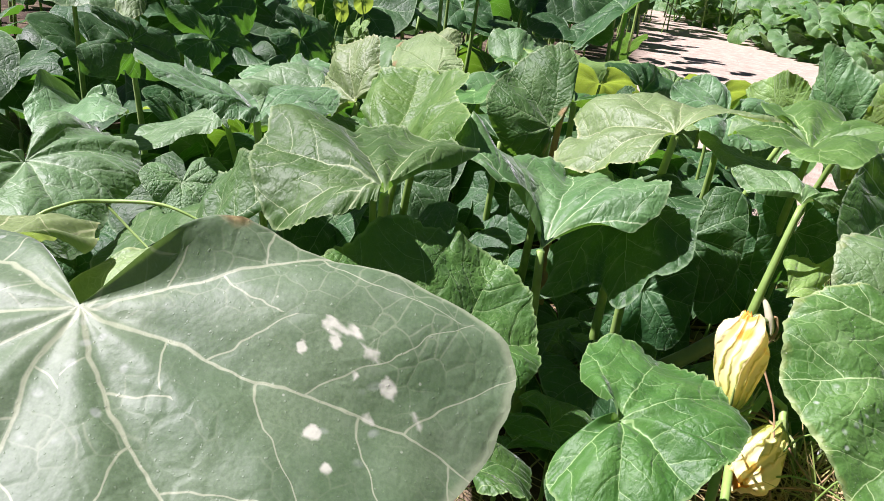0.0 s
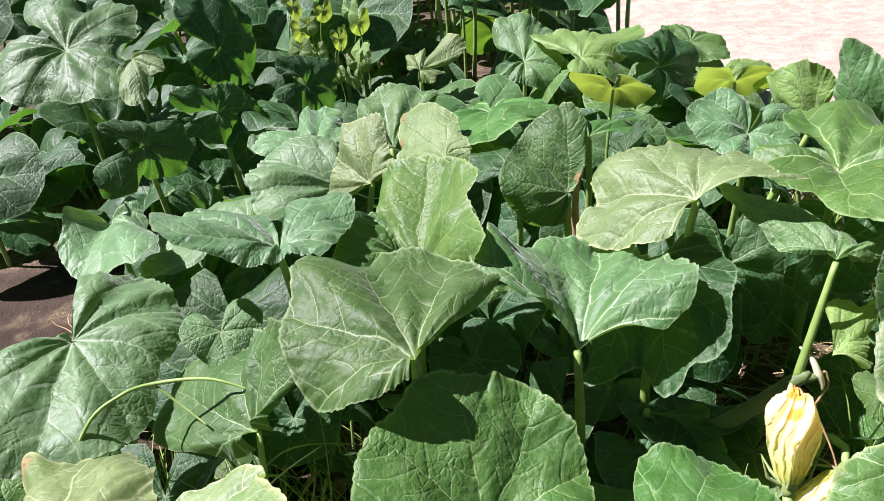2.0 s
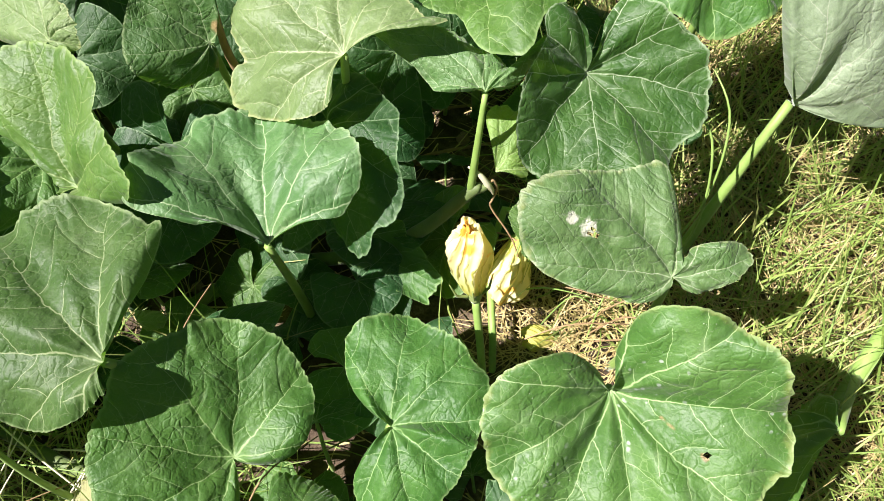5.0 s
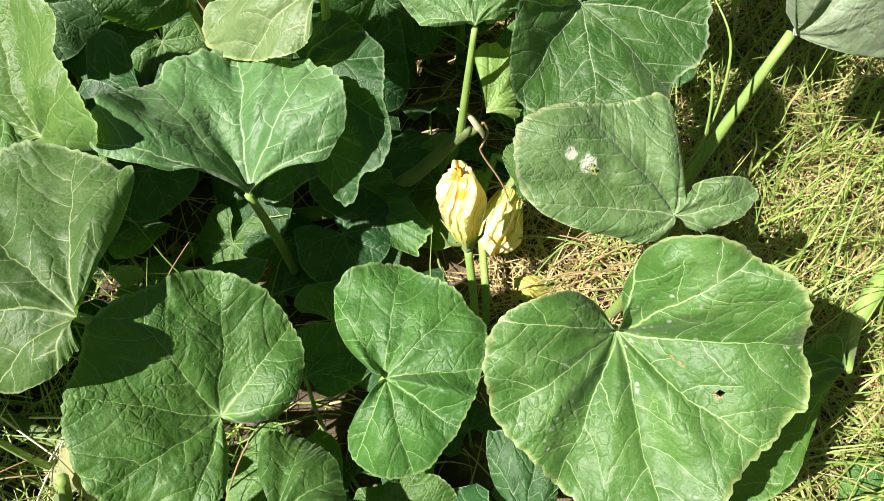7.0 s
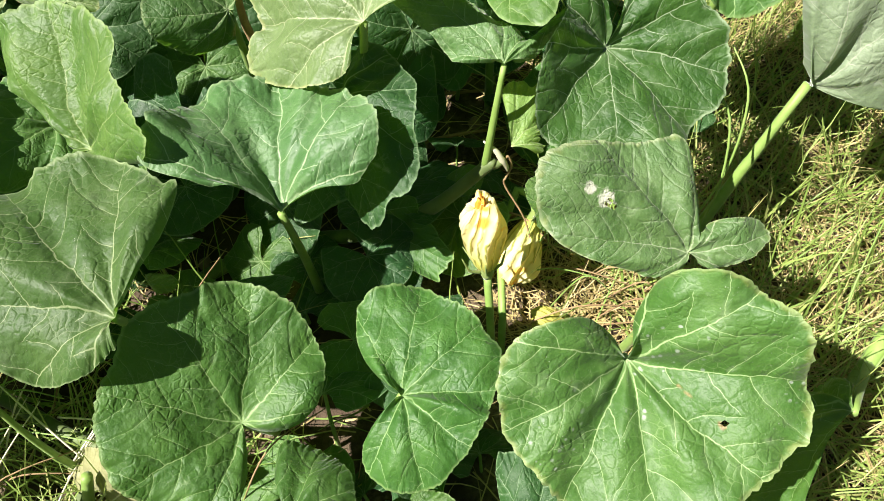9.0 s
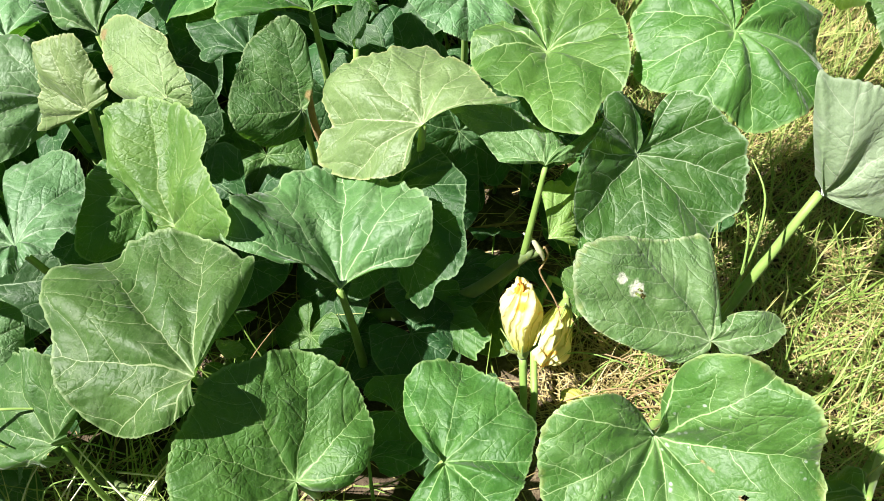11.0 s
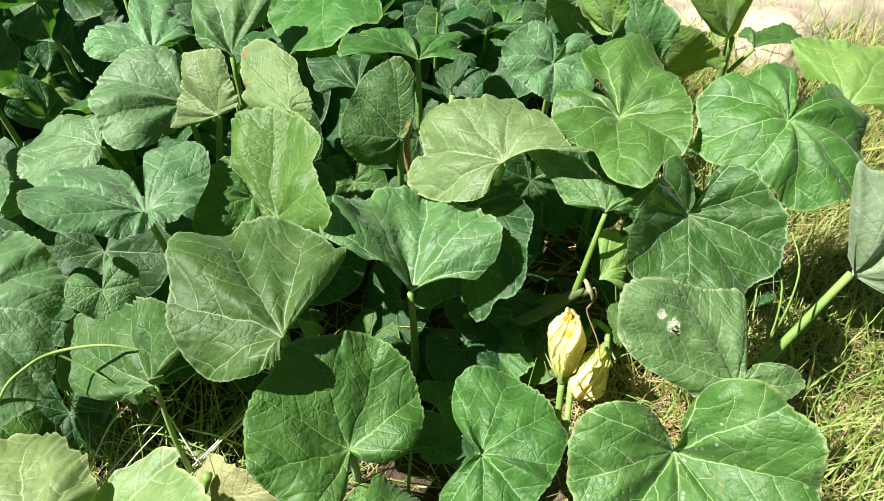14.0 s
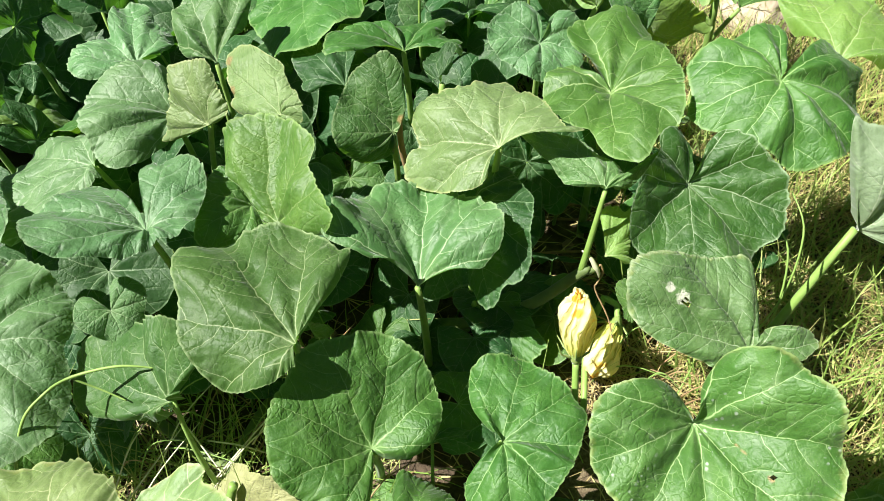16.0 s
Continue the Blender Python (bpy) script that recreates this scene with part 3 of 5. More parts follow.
# torn pale leaf with a browned edge
leaf(vine, PALE, (-.053, .968, .383), (28.1, -25.9, -22.7), (.010, .013, .019, .025, .031, .037, .043, .094, .105, .133, .159, .139, .104, .083, .056, .041, .039, .037, .035, .034, .034, .033, .033, .032, .032, .025, .022), (.002, .002, .002, .002, .002, .002, .002, .002, .002, .002, .002, .002, .002, .002, .002), gap=38, bow=2.2, foot=(-0.077, 1.08), label='pale torn leaf with a browned edge', burn=((-0.085, 0.113, 0.0140), (-0.084, 0.067, 0.0120), (-0.085, 0.031, 0.0120),))
# small dark leaf
leaf(vine, DARK, (.057, 1.176, .260), (11.6, -11.6, 25.4), (.077, .077, .077, .077, .077, .078, .086, .094, .103, .112, .118, .124, .132, .128, .123, .119, .116, .112, .098, .084, .082, .084, .084, .083, .083, .084, .083), (.007, .008, .007, .002, -.003, -.005, -.002, .002, .004, .004, .004), gap=125, foot=(0.057, 1.226))
# level leaf seen from the side
leaf(vine, GREEN, (.150, 1.120, .342), (-1.7, 16.9, 2.5), (.137, .143, .134, .125, .109, .100, .090, .087, .081, .078, .079, .081, .086, .092, .100, .110, .121, .141, .157, .139, .086, .080, .105, .086, .087, .092, .098), (.019, .022, .012, .006, .003, -.000, .001, .013, .014, .021, .026), gap=66, foot=(0.15, 1.17))
# small rounded leaf behind
leaf(vine, MINT, (.350, 1.060, .352), (-22.0, -16.0, 168.0), (.040, .058, .066, .070, .071, .068, .066, .068, .072, .070, .066, .064, .066, .070, .074, .072, .070, .074, .080, .086, .088, .082, .074, .068, .062, .054, .038), (.020, .024, .018, .010, .006, .004, .002, .004, .006, .010, .014, .018, .022, .024, .020), gap=14, bow=0.8, foot=(0.369, 1.169))
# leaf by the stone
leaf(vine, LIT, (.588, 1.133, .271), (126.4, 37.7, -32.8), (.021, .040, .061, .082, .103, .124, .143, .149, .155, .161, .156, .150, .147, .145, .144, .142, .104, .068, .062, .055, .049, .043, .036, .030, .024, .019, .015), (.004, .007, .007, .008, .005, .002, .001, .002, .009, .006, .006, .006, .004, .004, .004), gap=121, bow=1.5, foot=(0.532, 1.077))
# pale leaf at the edge of the grass, light through it put into the colour
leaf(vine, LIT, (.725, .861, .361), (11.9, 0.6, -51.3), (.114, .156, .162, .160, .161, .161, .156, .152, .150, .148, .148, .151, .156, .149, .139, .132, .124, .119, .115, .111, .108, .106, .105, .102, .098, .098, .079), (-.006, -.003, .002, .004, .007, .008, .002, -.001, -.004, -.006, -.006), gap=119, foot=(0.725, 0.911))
# low folded leaf over the grass
leaf(vine, OLIVE, (-.250, .659, .238), (20.8, -41.4, 2.5), (.022, .027, .037, .048, .059, .086, .147, .159, .177, .191, .170, .151, .132, .114, .110, .107, .103, .103, .104, .105, .104, .093, .083, .032, .026, .020, .018), (.004, .004, .003, .025, .022, .006, -.001, .005, .015, .019, .030, .030, .020, .018, .007), gap=65, bow=2.2, foot=(-0.235, 0.63), stalk=0.0042)
# small leaf in a gap
leaf(vine, GREY, (-.418, .966, .040), (41.6, 2.5, -21.6), (.023, .025, .026, .028, .030, .033, .036, .039, .042, .045, .047, .051, .055, .059, .064, .067, .073, .078, .085, .094, .085, .074, .064, .057, .047, .042, .042), (.000, .000, .000, .000, -.000, -.000, -.000, .000, .000, -.000, -.000), gap=108, foot=(-0.418, 1.016))
# dark grey-green leaf at the left edge
leaf(vine, MINT, (-.475, .788, .271), (-21.3, 0.7, -134.5), (.107, .106, .123, .135, .131, .125, .122, .120, .116, .108, .101, .112, .126, .140, .154, .156, .160, .168, .170, .156, .136, .117, .100, .082, .029, .018, .010), (.003, -.001, -.004, -.003, .002, .006, .005, .001, -.001, .000, .001, .002, .001, .001, .004), gap=30, bow=1.6, foot=(-0.468, 0.843))
# another grey leaf at the left edge
leaf(vine, MINT, (-.563, 1.124, .254), (6.8, 4.0, -128.0), (.054, .052, .049, .047, .047, .048, .050, .054, .058, .058, .059, .069, .095, .125, .156, .185, .201, .175, .157, .144, .134, .128, .116, .105, .089, .066, .060), (.020, .017, .014, .011, .006, .011, .006, -.016, -.017, .018, .043), gap=88, foot=(-0.563, 1.174))
# pale leaf in front
leaf(vine, PALE, (-.315, .440, .314), (-9.2, -19.9, 18.8), (.167, .167, .167, .165, .169, .172, .151, .179, .215, .195, .185, .178, .169, .159, .149, .141, .131, .117, .106, .103, .097, .097, .085, .076, .077, .077, .077), (.000, .000, .000, -.001, -.000, .000, .001, .001, .000, .000, .000), gap=125, foot=(-0.28, 0.5), label='pale bleached leaf with a browned edge', burn=((-0.077, 0.186, 0.020),))
# torn pale leaf in front
leaf(vine, PALE, (-.292, .454, .247), (46.3, -10.7, -67.8), (.061, .061, .061, .061, .065, .069, .074, .081, .090, .099, .113, .128, .134, .134, .138, .143, .149, .156, .164, .167, .174, .162, .112, .150, .129, .135, .134), (.020, .020, .016, .006, -.015, -.019, -.013, -.008, .004, .008, .007), gap=125, foot=(-0.2, 0.5), label='pale torn leaf', burn=((0.100, 0.147, 0.020),))
# large spotted leaf in the foreground
leaf(vine, SPOT, (-.222, .355, .348), (-25.8, -1.6, 177.6), (.090, .101, .121, .168, .219, .219, .206, .198, .192, .188, .190, .194, .202, .200, .206, .200, .204, .202, .202, .208, .208, .217, .218, .215, .191, .138, .102), (.022, .010, -.020, -.025, -.018, -.006, .001, -.008, -.027, -.058, -.043), gap=42, foot=(-0.26, 0.4), label='large dusty leaf with white spots and a browned tip', bow=1.7, ripple=0.006, teeth=0.5, dome=0.0, burn=((-0.061, -0.065, 0.018),), bleach=((-0.125, -0.010, 0.0066), (-0.136, -0.008, 0.0065), (-0.129, -0.002, 0.0065), (-0.147, -0.001, 0.0058), (-0.158, 0.013, 0.0079), (-0.151, 0.029, 0.0050), (-0.175, 0.024, 0.0043), (-0.126, 0.043, 0.0065), (-0.136, 0.059, 0.0050), (-0.112, 0.004, 0.0050), (-0.140, 0.012, 0.0040)), rings=40)
# small leaf below
leaf(vine, GREEN, (-.022, .441, .206), (-13.4, -14.7, -72.0), (.068, .078, .091, .093, .094, .093, .088, .085, .082, .078, .076, .074, .072, .069, .066, .064, .063, .061, .060, .060, .060, .061, .058, .055, .052, .050, .050), (.000, -.000, -.000, .000, .000, .000, .000, .000, -.000, -.000, -.000), gap=105, foot=(-0.022, 0.491))
# leaf under the heart-shaped one
leaf(vine, GREEN, (.516, .337, .165), (-41.0, 23.6, 30.2), (.177, .177, .210, .185, .155, .124, .105, .102, .096, .088, .080, .075, .072, .070, .068, .066, .065, .065, .066, .069, .067, .065, .064, .063, .054, .045, .044), (-.003, .003, -.000, -.001, -.002, -.002, -.002, -.002, -.001, .000, .001), gap=97, foot=(0.64, 0.39, 0.05), burn=((-0.200, 0.070, 0.020),))
# small leaf half in shade by the flower
leaf(vine, GREEN, (.156, .768, .138), (-161.9, -23.9, 33.6), (.057, .057, .057, .057, .057, .064, .069, .082, .082, .099, .120, .116, .119, .118, .120, .108, .095, .090, .084, .076, .069, .067, .068, .068, .068, .068, .068), (.000, .000, .000, .000, -.000, -.000, .000, .000, .000, .000, .000), gap=125, foot=(0.156, 0.818))
# leaf at the back, its shade put into the dark colour
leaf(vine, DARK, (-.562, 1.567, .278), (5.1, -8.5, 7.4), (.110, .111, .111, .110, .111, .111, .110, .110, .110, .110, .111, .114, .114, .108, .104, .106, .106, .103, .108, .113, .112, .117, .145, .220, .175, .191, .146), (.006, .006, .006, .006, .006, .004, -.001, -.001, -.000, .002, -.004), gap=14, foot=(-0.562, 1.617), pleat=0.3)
# leaf below the heart-shaped one
leaf(vine, GREEN, (.234, .290, .197), (11.1, 7.4, -43.1), (.040, .044, .049, .052, .052, .054, .056, .059, .057, .055, .054, .057, .056, .056, .057, .060, .062, .067, .068, .069, .069, .062, .058, .050, .042, .035, .035), (-.000, -.000, .000, .000, .000, .000, -.000, -.000, .000, .000, .000), gap=55, foot=(0.234, 0.34))
# small leaf tucked under the heart-shaped one
leaf(vine, DARK, (.177, .354, .161), (14.9, 0.5, -35.6), (.035, .041, .047, .054, .064, .074, .082, .080, .080, .075, .070, .067, .064, .061, .059, .059, .057, .053, .049, .045, .041, .038, .035, .032, .029, .027, .027), (.000, .000, -.000, -.000, -.000, -.000, .000, .000, .000, .000, .000), gap=118, foot=(0.177, 0.404))
# low leaf in the grass
leaf(vine, GREEN, (.525, .206, .041), (7.6, 0.0, -38.7), (.030, .040, .049, .048, .051, .050, .050, .051, .056, .056, .058, .058, .055, .056, .055, .053, .053, .046, .040, .036, .035, .032, .029, .026, .025, .025, .025), (-.001, -.000, .001, .000, -.000, -.001, -.000, .000, .000, -.000, -.001), gap=45, foot=None)
# small pale leaf
leaf(vine, PALE, (-.075, .699, .260), (1.0, 19.0, -74.5), (.012, .012, .012, .012, .012, .012, .012, .012, .012, .013, .014, .015, .016, .018, .020, .023, .025, .027, .030, .028, .027, .026, .023, .020, .017, .016, .016), (-.000, .000, .000, .000, .000, .000, -.000, -.000, .000, .000, .000), gap=94, foot=None)
# pale leaf at the back
leaf(vine, GREY, (-.141, 1.250, .300), (31.9, -4.5, 8.5), (.057, .061, .065, .071, .076, .081, .090, .100, .109, .122, .125, .128, .132, .137, .140, .137, .136, .136, .137, .135, .134, .133, .132, .135, .135, .116, .095), (.002, .000, -.001, -.001, -.001, -.000, .000, .001, .002, .003, -.002), gap=125, foot=(-0.141, 1.3))
# drooping leaf at the back
leaf(vine, GREEN, (.038, 1.519, .254), (10.3, 12.2, 176.2), (.109, .094, .080, .069, .062, .065, .073, .077, .086, .123, .171, .237, .250, .270, .263, .196, .163, .142, .126, .120, .113, .114, .119, .137, .144, .160, .166), (.004, .006, .007, .008, .009, -.002, .002, .006, .006, .005, .003), gap=15, foot=(0.038, 1.569))
# yellowed dying leaf
leaf(vine, CREAM, (-.227, .599, .062), (55.6, -30.2, -42.0), (.069, .063, .058, .053, .049, .045, .044, .043, .041, .040, .038, .039, .042, .047, .052, .058, .065, .070, .075, .081, .090, .107, .126, .144, .150, .130, .107), (-.013, -.010, -.008, -.006, -.003, -.000, .002, .006, .007, -.006, -.002), gap=87, foot=None, label='yellowed dying leaf', burn=((-0.069, -0.003, 0.020),))
# bright dusty leaf at the back
leaf(vine, GREY, (-.790, 1.608, .416), (-21.4, 23.8, -128.1), (.173, .212, .191, .161, .123, .145, .156, .165, .143, .130, .102, .100, .133, .161, .174, .157, .140, .125, .123, .150, .151, .152, .149, .140, .146, .136, .115), (.001, .003, .002, .001, -.000, .001, .003, .002, .002, .000, -.000), gap=7, foot=(-0.79, 1.658), pleat=0.3)
# torn pale leaf at the back
leaf(vine, PALE, (-.650, 1.570, .399), (-22.4, 31.3, -123.8), (.028, .028, .028, .030, .033, .037, .040, .045, .050, .054, .058, .062, .069, .069, .062, .057, .054, .072, .091, .108, .112, .100, .085, .069, .054, .054, .054), (.000, .000, .000, .000, .000, -.000, -.000, .000, .000, -.000, -.000), gap=78, foot=(-0.65, 1.62))
# broad leaf at the back, coloured dark for the shade it stands in
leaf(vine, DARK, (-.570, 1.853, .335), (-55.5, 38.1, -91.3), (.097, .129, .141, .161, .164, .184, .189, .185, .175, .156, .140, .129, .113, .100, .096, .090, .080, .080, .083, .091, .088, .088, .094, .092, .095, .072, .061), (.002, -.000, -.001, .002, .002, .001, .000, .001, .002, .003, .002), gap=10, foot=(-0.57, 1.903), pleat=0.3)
# leaf with a dusty edge, its shade painted by the dark colour
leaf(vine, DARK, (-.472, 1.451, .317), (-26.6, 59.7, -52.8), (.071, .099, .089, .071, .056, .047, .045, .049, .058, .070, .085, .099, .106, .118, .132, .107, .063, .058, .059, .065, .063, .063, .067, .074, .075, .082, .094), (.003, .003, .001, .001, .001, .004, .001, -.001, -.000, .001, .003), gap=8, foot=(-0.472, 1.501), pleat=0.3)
# leaf under the fresh shoot, shade included in its dark colour
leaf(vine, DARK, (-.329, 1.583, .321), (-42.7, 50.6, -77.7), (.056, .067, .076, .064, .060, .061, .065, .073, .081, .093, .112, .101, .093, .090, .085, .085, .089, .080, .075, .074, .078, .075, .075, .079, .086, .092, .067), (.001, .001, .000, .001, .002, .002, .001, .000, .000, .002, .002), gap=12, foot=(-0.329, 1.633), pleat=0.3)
# leaf over the bare soil, coloured dark to stand for shade
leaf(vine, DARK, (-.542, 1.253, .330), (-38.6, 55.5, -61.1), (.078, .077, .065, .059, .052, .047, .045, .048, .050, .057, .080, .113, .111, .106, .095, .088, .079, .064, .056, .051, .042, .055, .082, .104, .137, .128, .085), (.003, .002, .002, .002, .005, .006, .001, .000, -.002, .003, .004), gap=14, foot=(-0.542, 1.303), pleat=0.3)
# small leaf over the bare soil, painted sunlit with LIT
leaf(vine, LIT, (-.498, 1.385, .169), (7.7, 25.2, 20.3), (.023, .036, .053, .069, .073, .077, .077, .075, .074, .073, .073, .076, .078, .081, .080, .074, .068, .063, .062, .063, .064, .064, .065, .066, .068, .072, .029), (.003, .003, .003, .003, .003, .003, .003, .003, .003, .003, .003, .003, .003, .003, .003), gap=43, bow=1.5, foot=(-0.458, 1.157))
# small white dusty leaf
leaf(vine, PALE, (-.103, 1.724, .295), (16.8, 34.7, -57.6), (.026, .032, .039, .048, .056, .052, .049, .056, .065, .013, .102, .114, .125, .111, .065, .023, .053, .042, .038, .041, .043, .039, .033, .029, .025, .024, .024), (-.000, -.000, -.000, -.000, .000, -.000, -.000, .000, .000, .000, .000), gap=46, foot=(-0.103, 1.774))
# grey leaf at the back
leaf(vine, GREY, (.133, 1.831, .269), (-15.8, 35.3, -111.6), (.092, .118, .141, .137, .138, .133, .124, .124, .116, .103, .095, .093, .086, .084, .084, .092, .096, .080, .072, .064, .062, .062, .064, .071, .073, .053, .047), (-.000, .000, .000, .000, -.000, .000, .001, .001, .001, .000, .000), gap=26, foot=(0.133, 1.881))
# leaf beside the sandy path, its sunlight put into the LIT colour
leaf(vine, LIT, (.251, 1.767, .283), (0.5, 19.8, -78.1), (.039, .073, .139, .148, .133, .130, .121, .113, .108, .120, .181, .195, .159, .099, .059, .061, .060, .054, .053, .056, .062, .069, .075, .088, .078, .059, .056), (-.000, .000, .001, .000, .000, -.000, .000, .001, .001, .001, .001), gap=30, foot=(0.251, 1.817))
# leaf beside the sandy path, its dark colour holding the shade
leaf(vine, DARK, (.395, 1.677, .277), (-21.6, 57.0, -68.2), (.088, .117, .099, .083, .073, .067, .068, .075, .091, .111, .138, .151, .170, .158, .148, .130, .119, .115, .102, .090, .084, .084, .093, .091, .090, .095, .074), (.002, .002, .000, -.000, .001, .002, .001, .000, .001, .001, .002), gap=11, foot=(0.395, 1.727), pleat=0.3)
# green leaf beside the sandy path, brightened as sunlit by LIT
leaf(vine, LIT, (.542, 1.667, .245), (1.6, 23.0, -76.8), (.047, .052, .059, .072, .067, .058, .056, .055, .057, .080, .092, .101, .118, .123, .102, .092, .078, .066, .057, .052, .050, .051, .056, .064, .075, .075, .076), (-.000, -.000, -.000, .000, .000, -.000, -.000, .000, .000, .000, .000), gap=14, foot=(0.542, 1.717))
# small leaf beside the sandy path
leaf(vine, GREEN, (.520, 1.861, .279), (12.9, 32.6, -61.8), (.039, .051, .066, .079, .068, .064, .061, .061, .053, .048, .046, .046, .049, .056, .065, .077, .081, .087, .096, .081, .071, .063, .057, .052, .050, .050, .050), (-.000, .000, .000, .000, .000, -.000, -.000, .000, .000, .000, .000), gap=26, foot=(0.52, 1.911))
# narrow leaf at the end of the vine, its colour holding the sunlight
leaf(vine, LIT, (.323, .716, .241), (13.0, 18.2, -67.7), (.077, .077, .077, .077, .078, .079, .074, .077, .101, .082, .072, .058, .047, .046, .044, .041, .039, .037, .034, .035, .032, .034, .038, .036, .037, .037, .037), (-.000, -.000, -.000, .000, -.000, -.000, -.000, -.000, .000, .000, .000), gap=125, foot=None, ripple=0.006)
# dusty leaf at the edge of the grass
leaf(vine, DUSTY, (.907, .843, .314), (-14.0, -8.0, 164.6), (.040, .052, .069, .078, .080, .089, .083, .080, .076, .084, .083, .078, .079, .074, .066, .063, .057, .055, .055, .055, .057, .063, .067, .070, .084, .073, .070), (.000, .000, .000, .000, .001, .001, .000, -.000, -.000, .000, .001), gap=24, foot=(0.907, 0.893))
# dark leaf at the edge of the grass
leaf(vine, DARK, (.843, .674, .295), (-10.9, -10.3, 154.0), (.092, .087, .089, .082, .068, .064, .061, .063, .061, .065, .069, .083, .089, .100, .100, .091, .076, .062, .055, .051, .050, .052, .057, .065, .077, .088, .076), (.001, .001, .000, .000, .001, .002, .000, -.000, -.000, .001, .001), gap=11, foot=(0.843, 0.724))
# low leaf in front
leaf(vine, GREEN, (.060, .417, .105), (15.9, 21.2, -96.8), (.032, .034, .039, .041, .035, .033, .032, .036, .042, .051, .058, .068, .072, .073, .074, .078, .073, .057, .047, .037, .031, .029, .028, .029, .027, .026, .026), (-.002, -.002, -.001, .001, .001, -.001, -.001, .001, .001, .000, -.001), gap=24, foot=(0.06, 0.467))
# low dusty leaf in front
leaf(vine, GREY, (.142, .344, .141), (29.2, 22.6, -51.2), (.021, .025, .031, .031, .029, .030, .030, .032, .030, .030, .031, .033, .036, .038, .041, .045, .041, .040, .038, .033, .029, .027, .024, .021, .019, .018, .018), (-.000, -.000, -.000, .000, .000, .000, -.000, -.000, -.000, -.000, -.000), gap=51, foot=(0.142, 0.394))
# leaf tucked under the dusty one
leaf(vine, GREEN, (.312, .609, .272), (4.8, -18.9, -16.2), (.023, .021, .020, .019, .017, .015, .015, .016, .017, .023, .031, .039, .044, .042, .039, .039, .038, .038, .040, .040, .034, .033, .033, .034, .030, .030, .030), (.000, .000, -.000, -.000, -.000, .000, .000, -.000, -.000, -.000, -.000), gap=13, foot=None)
# small upright leaf with a pale edge
leaf(vine, DARK, (.182, 1.016, .347), (16.9, -33.7, -22.2), (.016, .018, .022, .027, .032, .038, .043, .049, .056, .063, .069, .069, .068, .067, .067, .066, .066, .065, .064, .064, .063, .060, .054, .047, .041, .029, .019), (.003, .003, .004, .004, .004, .002, .002, .002, .003, .003, .003, .003, .003, .004, .003), gap=125, bow=0.8, foot=(0.20, 1.06))
# green leaf behind the stone
leaf(vine, GREEN, (.807, 1.215, .234), (-9.7, -0.1, -31.3), (.011, .016, .021, .028, .035, .041, .048, .054, .061, .068, .074, .081, .087, .094, .101, .120, .139, .158, .158, .153, .148, .144, .140, .137, .135, .138, .173), (.004, .004, .004, .004, .004, .004, .004, .004, .004, .004, .004, .004, .004, .004, .004), gap=105, bow=1.5, foot=(0.74, 1.28))
# leaf on a thick upright stalk, with sunlight in its LIT colour
leaf(vine, LIT, (.732, 1.189, .280), (116.1, -18.8, -83.1), (.018, .031, .045, .071, .106, .120, .134, .143, .146, .149, .152, .155, .158, .161, .164, .167, .170, .173, .176, .180, .184, .188, .192, .195, .087, .059, .033), (.006, .007, .008, .007, .007, .007, .007, .007, .003, .003, .003, .004, .008, .008, .006), gap=121, bow=0.8, foot=(0.742, 1.20), stalk=0.009)
# pale grey leaf standing at the back
leaf(vine, GREY, (.525, 1.057, .346), (112.3, -24.4, -63.4), (.017, .021, .028, .036, .044, .051, .058, .064, .071, .078, .085, .091, .102, .119, .135, .133, .121, .109, .101, .098, .095, .093, .090, .067, .049, .034, .020), (.004, .004, .004, .004, .004, .003, .003, .003, .003, .004, .004, .004, .004, .004, .003), gap=116, bow=1.5, foot=(0.48, 1.16))
# leaf standing at the back, sunlight painted in with LIT
leaf(vine, LIT, (.498, 1.179, .320), (108.2, -24.9, -66.7), (.011, .017, .024, .031, .039, .047, .070, .099, .098, .097, .096, .094, .093, .092, .094, .097, .101, .105, .103, .101, .098, .094, .089, .072, .039, .026, .015), (.003, .003, .008, .008, .006, .006, .002, .002, .002, .003, .003, .006, .007, .006, .004), gap=105, bow=0.8, foot=(0.40, 1.24))
# mint leaf at the back
leaf(vine, MINT, (-.282, 1.348, .264), (16.1, -0.2, 38.6), (.028, .035, .047, .061, .079, .099, .105, .111, .115, .113, .112, .105, .097, .089, .083, .112, .141, .148, .154, .142, .114, .111, .105, .092, .080, .061, .049), (.005, .003, .002, -.002, -.004, -.002, -.002, .003, .003, .003, .002, -.001, -.003, -.004, -.000), gap=71, bow=0.8, foot=(-0.30, 1.40))


